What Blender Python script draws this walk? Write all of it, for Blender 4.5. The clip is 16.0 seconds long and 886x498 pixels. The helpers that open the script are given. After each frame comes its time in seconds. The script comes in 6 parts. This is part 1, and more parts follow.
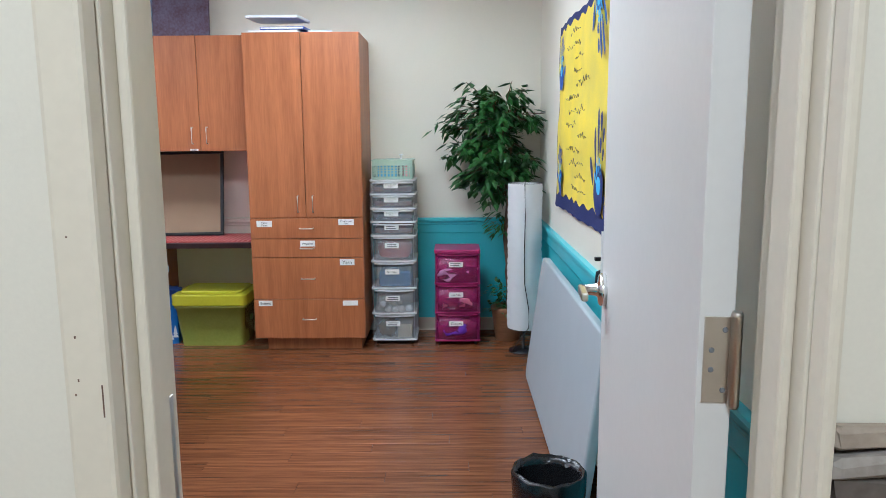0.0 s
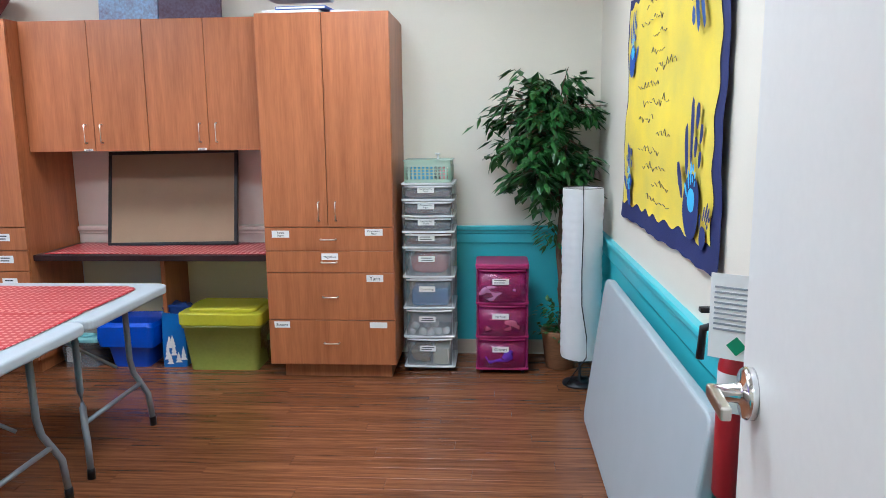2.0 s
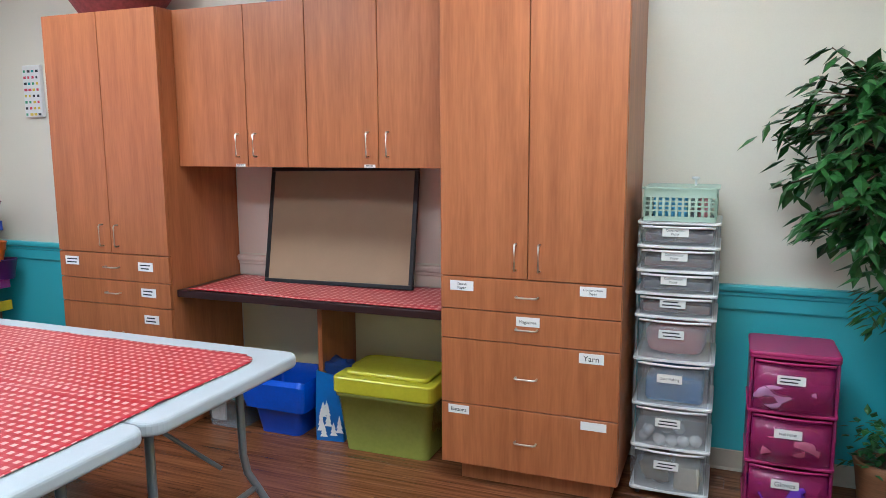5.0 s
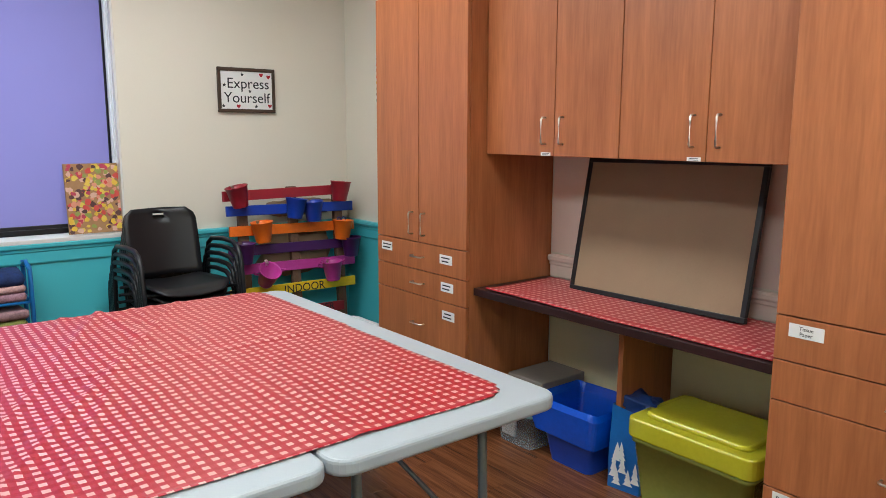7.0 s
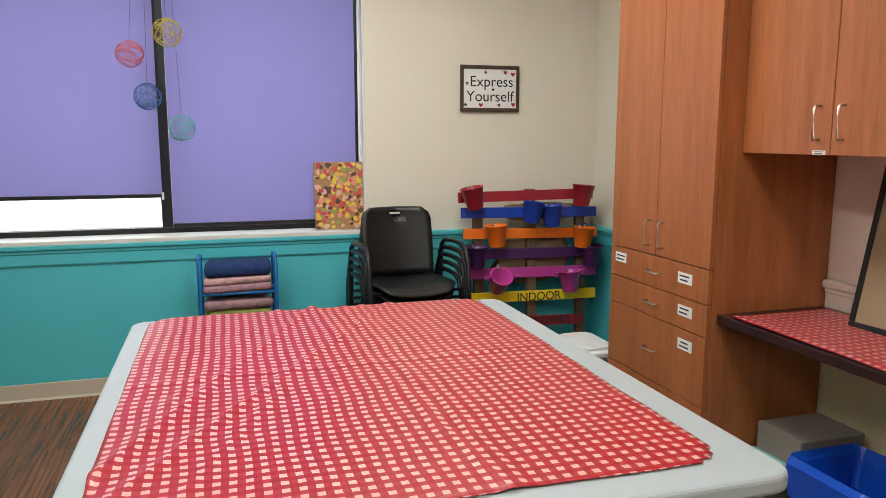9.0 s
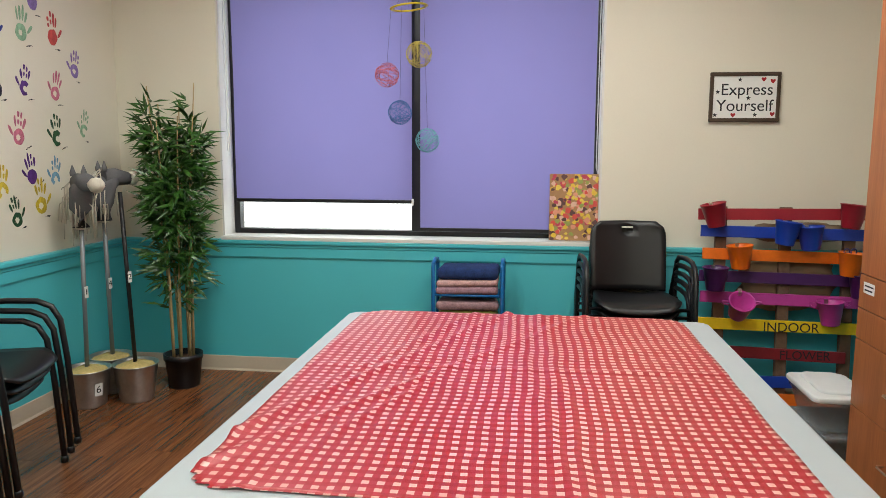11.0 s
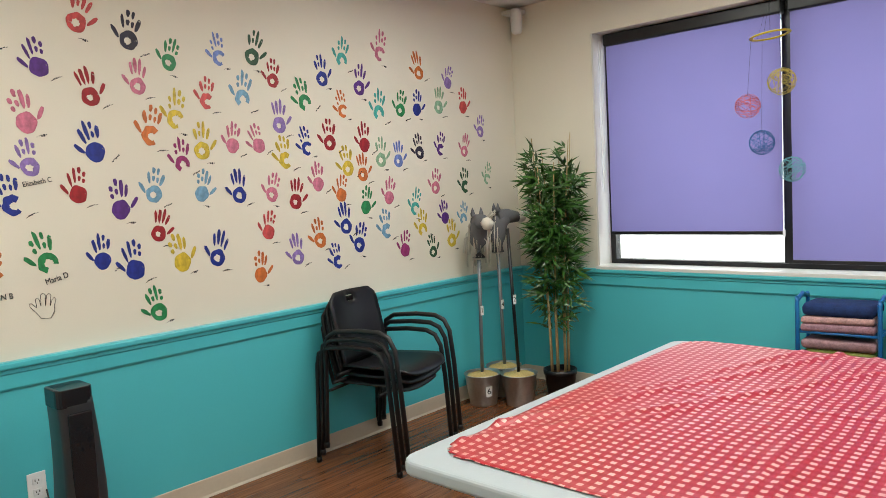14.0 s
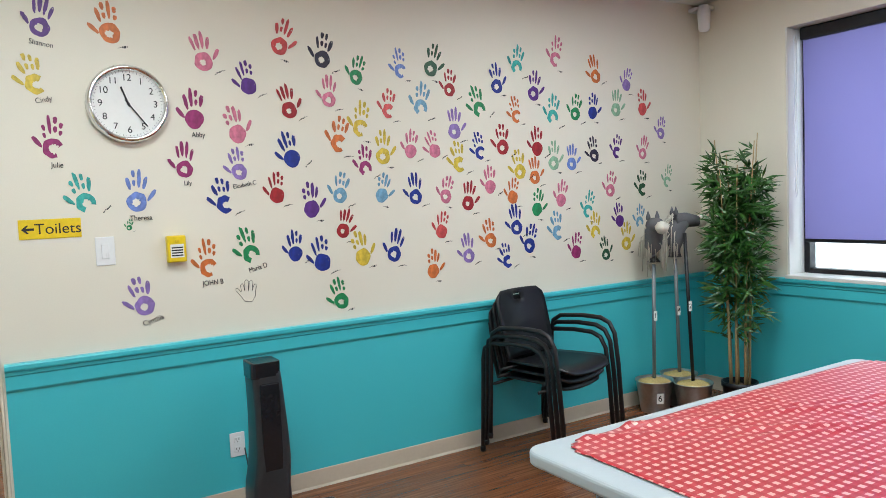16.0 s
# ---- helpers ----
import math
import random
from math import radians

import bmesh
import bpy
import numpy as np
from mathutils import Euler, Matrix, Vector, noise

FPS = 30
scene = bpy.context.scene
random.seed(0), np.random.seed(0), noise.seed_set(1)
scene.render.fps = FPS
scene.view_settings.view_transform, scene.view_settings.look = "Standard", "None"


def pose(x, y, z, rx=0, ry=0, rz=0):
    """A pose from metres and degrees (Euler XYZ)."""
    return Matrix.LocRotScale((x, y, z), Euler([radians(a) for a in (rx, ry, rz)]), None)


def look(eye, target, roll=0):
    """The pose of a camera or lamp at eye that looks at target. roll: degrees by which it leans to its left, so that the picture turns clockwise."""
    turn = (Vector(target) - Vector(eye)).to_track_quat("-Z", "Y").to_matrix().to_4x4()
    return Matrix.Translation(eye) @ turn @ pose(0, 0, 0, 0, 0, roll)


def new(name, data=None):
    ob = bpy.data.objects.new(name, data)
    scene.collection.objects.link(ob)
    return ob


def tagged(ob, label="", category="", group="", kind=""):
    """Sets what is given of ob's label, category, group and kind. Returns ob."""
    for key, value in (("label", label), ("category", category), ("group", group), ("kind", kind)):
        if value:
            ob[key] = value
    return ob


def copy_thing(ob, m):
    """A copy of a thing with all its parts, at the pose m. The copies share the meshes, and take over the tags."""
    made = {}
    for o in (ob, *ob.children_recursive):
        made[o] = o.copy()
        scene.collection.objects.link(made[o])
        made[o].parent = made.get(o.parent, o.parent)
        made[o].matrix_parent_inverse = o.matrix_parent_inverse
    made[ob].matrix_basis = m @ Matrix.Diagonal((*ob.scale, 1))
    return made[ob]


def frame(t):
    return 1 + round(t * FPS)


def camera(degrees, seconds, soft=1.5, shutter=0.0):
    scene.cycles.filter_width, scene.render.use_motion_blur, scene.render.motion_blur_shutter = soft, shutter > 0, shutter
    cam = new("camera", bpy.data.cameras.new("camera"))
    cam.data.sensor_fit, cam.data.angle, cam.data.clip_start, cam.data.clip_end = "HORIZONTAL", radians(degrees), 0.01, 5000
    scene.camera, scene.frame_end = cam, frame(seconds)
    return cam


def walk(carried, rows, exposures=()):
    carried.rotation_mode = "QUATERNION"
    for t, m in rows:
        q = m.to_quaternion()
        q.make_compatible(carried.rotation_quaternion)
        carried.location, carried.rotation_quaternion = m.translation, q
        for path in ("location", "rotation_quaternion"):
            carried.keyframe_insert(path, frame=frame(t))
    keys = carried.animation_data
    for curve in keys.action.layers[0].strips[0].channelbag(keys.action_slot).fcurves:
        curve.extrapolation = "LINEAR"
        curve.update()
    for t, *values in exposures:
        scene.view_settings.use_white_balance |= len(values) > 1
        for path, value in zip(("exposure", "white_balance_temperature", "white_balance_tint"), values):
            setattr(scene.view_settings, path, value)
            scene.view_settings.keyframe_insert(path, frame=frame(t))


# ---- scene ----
cam = camera(62.6, 16.0, soft=0.6)
PATH = [
    (0, (0.166, 0.317, 1.477), (0.143, 2.293, 1.17), -0.4),
    (0.5, (0.186, 0.46, 1.492), (0.141, 2.436, 1.183), -0.4),
    (1, (0.203, 0.636, 1.486), (0.116, 2.609, 1.172), -0.6),
    (1.5, (0.182, 0.839, 1.486), (0.067, 2.81, 1.166), -1.0),
    (2, (0.153, 1.026, 1.501), (0.015, 2.995, 1.174), -0.6),
    (2.5, (0.155, 1.244, 1.483), (-0.031, 3.209, 1.16), -0.3),
    (3, (0.111, 1.495, 1.538), (-0.105, 3.455, 1.204), -0.2),
    (3.2, (0.091, 1.566, 1.538), (-0.146, 3.524, 1.206), -0.2),
    (5.3, (-0.066, 2.479, 1.486), (-0.932, 4.26, 1.208), -0.2),
    (5.5, (-0.067, 2.565, 1.482), (-1.034, 4.292, 1.199), -0.2),
    (6, (-0.106, 2.715, 1.48), (-1.273, 4.313, 1.189), -0.2),
    (6.5, (-0.136, 2.842, 1.49), (-1.483, 4.286, 1.176), -0.2),
    (7, (-0.129, 3.037, 1.485), (-1.672, 4.27, 1.167), 0.2),
    (7.5, (-0.158, 3.177, 1.468), (-1.853, 4.189, 1.15), 0.8),
    (8, (-0.231, 3.284, 1.433), (-2.024, 4.112, 1.117), 1.2),
    (8.2, (-0.289, 3.319, 1.442), (-2.109, 4.087, 1.127), 0.8),
    (10.3, (-0.325, 3.69, 1.436), (-2.306, 3.77, 1.161), 0.6),
    (10.5, (-0.307, 3.765, 1.435), (-2.288, 3.72, 1.164), 0.6),
    (11, (-0.232, 3.855, 1.432), (-2.199, 3.609, 1.165), 0.2),
    (11.5, (-0.169, 3.93, 1.491), (-2.107, 3.526, 1.208), -0.9),
    (12, (-0.195, 4.109, 1.489), (-2.07, 3.469, 1.221), -1.4),
    (12.5, (-0.214, 4.289, 1.486), (-2.0, 3.422, 1.245), -2.1),
    (13, (-0.212, 4.387, 1.489), (-1.899, 3.333, 1.286), -2.6),
    (13.5, (-0.173, 4.425, 1.49), (-1.761, 3.222, 1.314), -2.9),
    (14, (-0.137, 4.523, 1.473), (-1.611, 3.181, 1.314), -3.0),
    (14.5, (-0.125, 4.585, 1.484), (-1.472, 3.116, 1.323), -2.8),
    (15, (-0.156, 4.641, 1.483), (-1.371, 3.061, 1.319), -2.7),
    (15.5, (-0.192, 4.71, 1.464), (-1.294, 3.048, 1.312), -2.7),
    (16, (-0.204, 4.766, 1.479), (-1.253, 3.069, 1.346), -2.5),
]
EXPOSURES = [(0.0, 0.12, 5250, 5), (2.5, 0.2, 5250, 5), (5.5, 0.13, 5450, 4), (8.0, -0.14, 6300, 3), (11.0, -0.14, 6550, 2), (12.5, -0.12, 6600, 2), (14.5, -0.05, 6350, 1), (16.0, 0.02, 5700, 0)]
walk(cam, [(t, look(eye, target, roll)) for t, eye, target, roll in PATH], EXPOSURES)

# ---- world and light ----
world = bpy.data.worlds.new("world")
scene.world = world
world.use_nodes = True
wn = world.node_tree
sky = wn.nodes.new("ShaderNodeTexSky")
sky.sky_type, sky.sun_disc = "NISHITA", False
sky.sun_elevation, sky.sun_rotation = radians(40), radians(200)
wn.links.new(sky.outputs[0], wn.nodes["Background"].inputs[0])
wn.nodes["Background"].inputs[1].default_value = 0.12


def area(name, m, sx, sy, power, colour):
    d = bpy.data.lights.new(name, "AREA")
    d.shape, d.size, d.size_y, d.energy, d.color = "RECTANGLE", sx, sy, power, colour
    ob = new(name, d)
    ob.matrix_world = m
    return ob


XE, XW, YS, YN, H = 0.828, -4.67, 1.2, 5.78, 2.8
SUN = bpy.data.lights.new("sun", "SUN")
SUN.energy, SUN.angle, SUN.color = 3.0, radians(10), (1, 0.96, 0.9)
new("sun", SUN).matrix_world = look((8, -8, 14), (-4, 3, 1))
WARM = (1.0, 0.975, 0.95)
PANELS = [(-0.5, 2.65), (-0.5, 4.3), (-3.1, 2.65), (-3.1, 4.3)]
for px, py in PANELS:
    area("ceiling_light_lamp", pose(px, py, H - 0.07), 1.1, 0.5, 29, WARM)
area("window_daylight", pose(XW - 0.55, 3.07, 1.75, 0, -90, 0), 1.5, 2.3, 25, (0.92, 0.96, 1.0))
# added hallway fill without a fixture, brightens the door frame
area("hall_fill", pose(0.0, -0.3, H - 0.07), 0.5, 0.5, 34, WARM)


# ---- materials ----
def mat(name, colour, rough=0.5, metal=0.0, vary=0.12, scale=6.0, stretch=(1, 1, 1), bump=0.0, fine=60.0, second=None, coat=0.0, alpha=1.0, trans=0.0):
    m = bpy.data.materials.new(name)
    m.use_nodes = True
    nt = m.node_tree
    p = nt.nodes["Principled BSDF"]
    tc = nt.nodes.new("ShaderNodeTexCoord")
    mp = nt.nodes.new("ShaderNodeMapping")
    mp.inputs["Scale"].default_value = stretch
    nt.links.new(tc.outputs["Object"], mp.inputs[0])
    n1 = nt.nodes.new("ShaderNodeTexNoise")
    n1.inputs["Scale"].default_value, n1.inputs["Detail"].default_value = scale, 6
    n2 = nt.nodes.new("ShaderNodeTexNoise")
    n2.inputs["Scale"].default_value, n2.inputs["Detail"].default_value = fine, 3
    nt.links.new(mp.outputs[0], n1.inputs[0])
    nt.links.new(mp.outputs[0], n2.inputs[0])
    avg = nt.nodes.new("ShaderNodeMath")
    avg.operation, avg.inputs[1].default_value = "MULTIPLY_ADD", 0.4
    half = nt.nodes.new("ShaderNodeMath")
    half.operation, half.inputs[1].default_value = "MULTIPLY", 0.6
    nt.links.new(n1.outputs[0], half.inputs[0])
    nt.links.new(n2.outputs[0], avg.inputs[0])
    nt.links.new(half.outputs[0], avg.inputs[2])
    ramp = nt.nodes.new("ShaderNodeValToRGB")
    a, b = ramp.color_ramp.elements
    a.position, b.position = 0.3, 0.7
    a.color = (*[c * (1 - vary) for c in (second or colour)], 1)
    b.color = (*[min(1, c * (1 + vary)) for c in colour], 1)
    nt.links.new(avg.outputs[0], ramp.inputs[0])
    nt.links.new(ramp.outputs[0], p.inputs["Base Color"])
    p.inputs["Roughness"].default_value, p.inputs["Metallic"].default_value = rough, metal
    p.inputs["Coat Weight"].default_value, p.inputs["Alpha"].default_value = coat, alpha
    p.inputs["Transmission Weight"].default_value = trans
    if bump:
        bp = nt.nodes.new("ShaderNodeBump")
        bp.inputs["Strength"].default_value, bp.inputs["Distance"].default_value = bump, 0.004
        nt.links.new(avg.outputs[0], bp.inputs["Height"])
        nt.links.new(bp.outputs[0], p.inputs["Normal"])
    return m


def see_through(m, share):
    """Mixes clear film into a material, for thin translucent plastic."""
    nt = m.node_tree
    out, p = nt.nodes["Material Output"], nt.nodes["Principled BSDF"]
    mix, tr = nt.nodes.new("ShaderNodeMixShader"), nt.nodes.new("ShaderNodeBsdfTransparent")
    mix.inputs[0].default_value = share
    nt.links.new(p.outputs[0], mix.inputs[1])
    nt.links.new(tr.outputs[0], mix.inputs[2])
    nt.links.new(mix.outputs[0], out.inputs[0])
    return m


def lets_light(m, colour, share):
    """Mixes a translucent lobe into a cloth or paper material."""
    nt = m.node_tree
    out, p = nt.nodes["Material Output"], nt.nodes["Principled BSDF"]
    mix, tr = nt.nodes.new("ShaderNodeMixShader"), nt.nodes.new("ShaderNodeBsdfTranslucent")
    tr.inputs[0].default_value = (*colour, 1)
    mix.inputs[0].default_value = share
    nt.links.new(p.outputs[0], mix.inputs[1])
    nt.links.new(tr.outputs[0], mix.inputs[2])
    nt.links.new(mix.outputs[0], out.inputs[0])
    return m


def gingham(name, period, red, pale):
    m = mat(name, red, 0.35, vary=0.08, bump=0.15, fine=300)
    nt = m.node_tree
    p = nt.nodes["Principled BSDF"]
    tc = nt.nodes.new("ShaderNodeTexCoord")
    sep = nt.nodes.new("ShaderNodeSeparateXYZ")
    warp = nt.nodes.new("ShaderNodeTexNoise")
    warp.inputs["Scale"].default_value = 3.0
    add = nt.nodes.new("ShaderNodeVectorMath")
    add.operation = "MULTIPLY_ADD"
    add.inputs[1].default_value = (0.03, 0.03, 0)
    nt.links.new(tc.outputs["Object"], warp.inputs[0])
    nt.links.new(warp.outputs["Color"], add.inputs[0])
    nt.links.new(tc.outputs["Object"], add.inputs[2])
    nt.links.new(add.outputs[0], sep.inputs[0])
    halves = []
    for axis in (0, 1):
        d = nt.nodes.new("ShaderNodeMath")
        d.operation, d.inputs[1].default_value = "DIVIDE", period
        f = nt.nodes.new("ShaderNodeMath")
        f.operation = "FRACT"
        g = nt.nodes.new("ShaderNodeMath")
        g.operation, g.inputs[1].default_value = "GREATER_THAN", 0.52
        nt.links.new(sep.outputs[axis], d.inputs[0])
        nt.links.new(d.outputs[0], f.inputs[0])
        nt.links.new(f.outputs[0], g.inputs[0])
        halves.append(g)
    s = nt.nodes.new("ShaderNodeMath")
    s.operation = "ADD"
    nt.links.new(halves[0].outputs[0], s.inputs[0])
    nt.links.new(halves[1].outputs[0], s.inputs[1])
    h = nt.nodes.new("ShaderNodeMath")
    h.operation, h.inputs[1].default_value = "MULTIPLY", 0.5
    nt.links.new(s.outputs[0], h.inputs[0])
    r = nt.nodes.new("ShaderNodeValToRGB")
    r.color_ramp.interpolation = "CONSTANT"
    e = r.color_ramp.elements
    e[0].color, e[1].color, e[1].position = (*red, 1), (*pale, 1), 0.9
    mid = e.new(0.3)
    mid.color = (min(1, red[0] * 1.12), red[1] * 2.2, red[2] * 2.0, 1)
    nt.links.new(h.outputs[0], r.inputs[0])
    nt.links.new(r.outputs[0], p.inputs["Base Color"])
    return m


CREAM = mat("cream wall paint", (0.755, 0.715, 0.61), 0.6, vary=0.03, scale=1.5, bump=0.12, fine=180)
NICHE = mat("pale pink niche paint", (0.78, 0.66, 0.58), 0.6, vary=0.03, bump=0.1, fine=180)
TEAL = mat("teal wall paint", (0.088, 0.50, 0.57), 0.45, vary=0.04, scale=1.5, bump=0.1, fine=180)
TRIM = mat("teal gloss paint", (0.088, 0.50, 0.575), 0.3, vary=0.03)
BASE = mat("beige vinyl base", (0.55, 0.48, 0.38), 0.5, vary=0.05)
WHITE = mat("white gloss paint", (0.72, 0.71, 0.68), 0.35, vary=0.03, scale=2)
FRAME = mat("worn cream frame paint", (0.70, 0.64, 0.52), 0.4, vary=0.05, scale=4, bump=0.05)
CEIL = mat("white ceiling tile", (0.78, 0.77, 0.73), 0.8, vary=0.05, fine=120, bump=0.3)
WOOD = mat("cherry laminate", (0.41, 0.146, 0.053), 0.36, vary=0.16, scale=3.2, stretch=(7, 7, 0.5), fine=16, bump=0.02, second=(0.34, 0.11, 0.038))
DARKWOOD = mat("dark edge laminate", (0.03, 0.012, 0.012), 0.3, vary=0.2)
STEEL = mat("brushed nickel", (0.62, 0.58, 0.52), 0.3, 1.0, vary=0.05)
CHROME = mat("chrome", (0.8, 0.8, 0.8), 0.12, 1.0, vary=0.02)
GREYTOP = mat("grey-white moulded plastic", (0.40, 0.45, 0.48), 0.42, vary=0.04, bump=0.08, fine=250)
GREYLEG = mat("grey powder-coated steel", (0.22, 0.24, 0.26), 0.4, 0.3, vary=0.06)
BLACK = mat("black plastic", (0.006, 0.006, 0.008), 0.4, vary=0.2)
BLACKGLOSS = mat("black gloss plastic", (0.012, 0.013, 0.016), 0.15, vary=0.1)
PAPER = mat("white paper", (0.8, 0.8, 0.78), 0.7, vary=0.03)
INK = mat("black ink", (0.015, 0.015, 0.02), 0.6, vary=0.1)
GING = gingham("red gingham oilcloth", 0.034, (0.37, 0.013, 0.021), (0.68, 0.38, 0.34))
CLEAR = see_through(mat("cloudy clear plastic", (0.4, 0.43, 0.46), 0.22, vary=0.05), 0.74)
WPLASTIC = mat("white plastic", (0.78, 0.79, 0.8), 0.35, vary=0.03)
MAGENTA = mat("magenta plastic", (0.34, 0.02, 0.12), 0.32, vary=0.08)
MAGCLEAR = see_through(mat("clear magenta plastic", (0.33, 0.02, 0.13), 0.22, vary=0.08), 0.35)
YELCLEAR = see_through(mat("clear yellow plastic", (0.62, 0.58, 0.03), 0.25, vary=0.08), 0.25)
GRNCLEAR = see_through(mat("clear olive plastic", (0.38, 0.42, 0.08), 0.25, vary=0.12), 0.3)
BLUEBAG = see_through(mat("blue plastic film", (0.01, 0.09, 0.62), 0.22, vary=0.15), 0.1)
RICE = lets_light(mat("white rice paper", (0.82, 0.83, 0.84), 0.8, vary=0.04, bump=0.3, fine=40), (0.8, 0.8, 0.8), 0.3)
LEAF = mat("ficus leaf", (0.032, 0.115, 0.026), 0.28, vary=0.65, scale=14)
BLEAF = mat("bamboo leaf", (0.038, 0.115, 0.015), 0.35, vary=0.65, scale=14, second=(0.02, 0.07, 0.014))
BARK = mat("brown bark", (0.14, 0.08, 0.05), 0.8, vary=0.3, bump=0.5, scale=20)
CANE = mat("bamboo cane", (0.42, 0.30, 0.14), 0.5, vary=0.2, stretch=(1, 1, 6))
WICKER = mat("brown wicker", (0.22, 0.10, 0.045), 0.6, vary=0.3, stretch=(1, 1, 14), bump=0.6, scale=12)
BLIND = lets_light(mat("violet blind cloth", (0.215, 0.19, 0.45), 0.75, vary=0.05, scale=2, bump=0.2, fine=400), (0.27, 0.25, 0.55), 0.3)
CORK = mat("brown hessian board", (0.30, 0.21, 0.13), 0.85, vary=0.08, bump=0.4, fine=400)
GALV = mat("galvanised steel", (0.55, 0.54, 0.52), 0.35, 0.9, vary=0.15, scale=14)
STRAW = mat("straw", (0.55, 0.42, 0.16), 0.9, vary=0.3, bump=0.9, fine=90)
GREYFELT = mat("grey felt", (0.13, 0.13, 0.14), 0.95, vary=0.15, bump=0.5, fine=150)
YARN = mat("off-white yarn", (0.62, 0.58, 0.50), 0.95, vary=0.15, bump=0.6, stretch=(8, 8, 1))
RED = mat("red paint", (0.36, 0.012, 0.02), 0.4, vary=0.12)
STONE = mat("grey stone", (0.28, 0.25, 0.22), 0.85, vary=0.35, scale=5, bump=0.9)
STONEDARK = mat("dark stone", (0.12, 0.10, 0.085), 0.85, vary=0.4, scale=7, bump=0.9)
STONEWARM = mat("tan stone", (0.34, 0.28, 0.22), 0.85, vary=0.35, scale=6, bump=0.9)
UNDER = mat("pale yellow wall paint", (0.80, 0.71, 0.45), 0.6, vary=0.03, scale=1.5, bump=0.12, fine=180)
FANGREY = mat("smoked grey plastic", (0.028, 0.03, 0.034), 0.3, vary=0.15)
BIN = mat("black bin liner", (0.008, 0.008, 0.009), 0.22, vary=0.2, bump=0.6, scale=18)
LAMPGLOW = bpy.data.materials.new("lit diffuser")
LAMPGLOW.use_nodes = True
LAMPGLOW.node_tree.nodes["Principled BSDF"].inputs["Emission Color"].default_value = (1, 0.95, 0.87, 1)
LAMPGLOW.node_tree.nodes["Principled BSDF"].inputs["Emission Strength"].default_value = 3.0
PLAIN = {}


def paint(r, g, b, rough=0.45):
    key = (r, g, b, rough)
    if key not in PLAIN:
        PLAIN[key] = mat("coloured finish", (r, g, b), rough, vary=0.1, scale=12)
    return PLAIN[key]


def wash(r, g, b):
    """Hand-dabbed acrylic that lets the wall show through in patches."""
    key = ("wash", r, g, b)
    if key not in PLAIN:
        m = mat("dabbed paint", (r, g, b), 0.5, vary=0.35, scale=30, second=(r * 0.9, g * 0.9, b * 0.9))
        nt = m.node_tree
        n = nt.nodes.new("ShaderNodeTexNoise")
        n.inputs["Scale"].default_value, n.inputs["Detail"].default_value = 45, 4
        tc = nt.nodes.new("ShaderNodeTexCoord")
        nt.links.new(tc.outputs["Object"], n.inputs[0])
        rp = nt.nodes.new("ShaderNodeValToRGB")
        rp.color_ramp.elements[0].position, rp.color_ramp.elements[1].position = 0.28, 0.37
        nt.links.new(n.outputs[0], rp.inputs[0])
        mx = nt.nodes.new("ShaderNodeMixShader")
        tr = nt.nodes.new("ShaderNodeBsdfTransparent")
        nt.links.new(rp.outputs[0], mx.inputs[0])
        nt.links.new(tr.outputs[0], mx.inputs[1])
        nt.links.new(nt.nodes["Principled BSDF"].outputs[0], mx.inputs[2])
        nt.links.new(mx.outputs[0], nt.nodes["Material Output"].inputs[0])
        PLAIN[key] = m
    return PLAIN[key]


# ---- mesh helpers ----
def box(x0, y0, z0, x1, y1, z1, bevel=0.0, seg=2, bm=None):
    b = bmesh.new()
    bmesh.ops.create_cube(b, size=1)
    for v in b.verts:
        v.co = Vector(((x0 + x1) / 2 + v.co.x * (x1 - x0), (y0 + y1) / 2 + v.co.y * (y1 - y0), (z0 + z1) / 2 + v.co.z * (z1 - z0)))
    if bevel:
        bmesh.ops.bevel(b, geom=b.edges[:], offset=bevel, segments=seg, affect="EDGES", profile=0.5)
    return join(bm, b)


def join(bm, b):
    if bm is None:
        return b
    me = bpy.data.meshes.new("joined")
    b.to_mesh(me)
    b.free()
    bm.from_mesh(me)
    bpy.data.meshes.remove(me)
    return bm


def lathe(profile, seg=24, centre=(0, 0, 0), cap=True, bm=None):
    """A turned solid from (radius, height) pairs."""
    b = bmesh.new()
    rings = []
    for r, z in profile:
        rings.append([b.verts.new((centre[0] + r * math.cos(2 * math.pi * i / seg), centre[1] + r * math.sin(2 * math.pi * i / seg), centre[2] + z)) for i in range(seg)])
    for lo, hi in zip(rings, rings[1:]):
        for i in range(seg):
            b.faces.new((lo[i], lo[(i + 1) % seg], hi[(i + 1) % seg], hi[i]))
    if cap:
        b.faces.new(rings[0][::-1])
        b.faces.new(rings[-1])
    for f in b.faces:
        f.smooth = len(f.verts) == 4
    return join(bm, b)


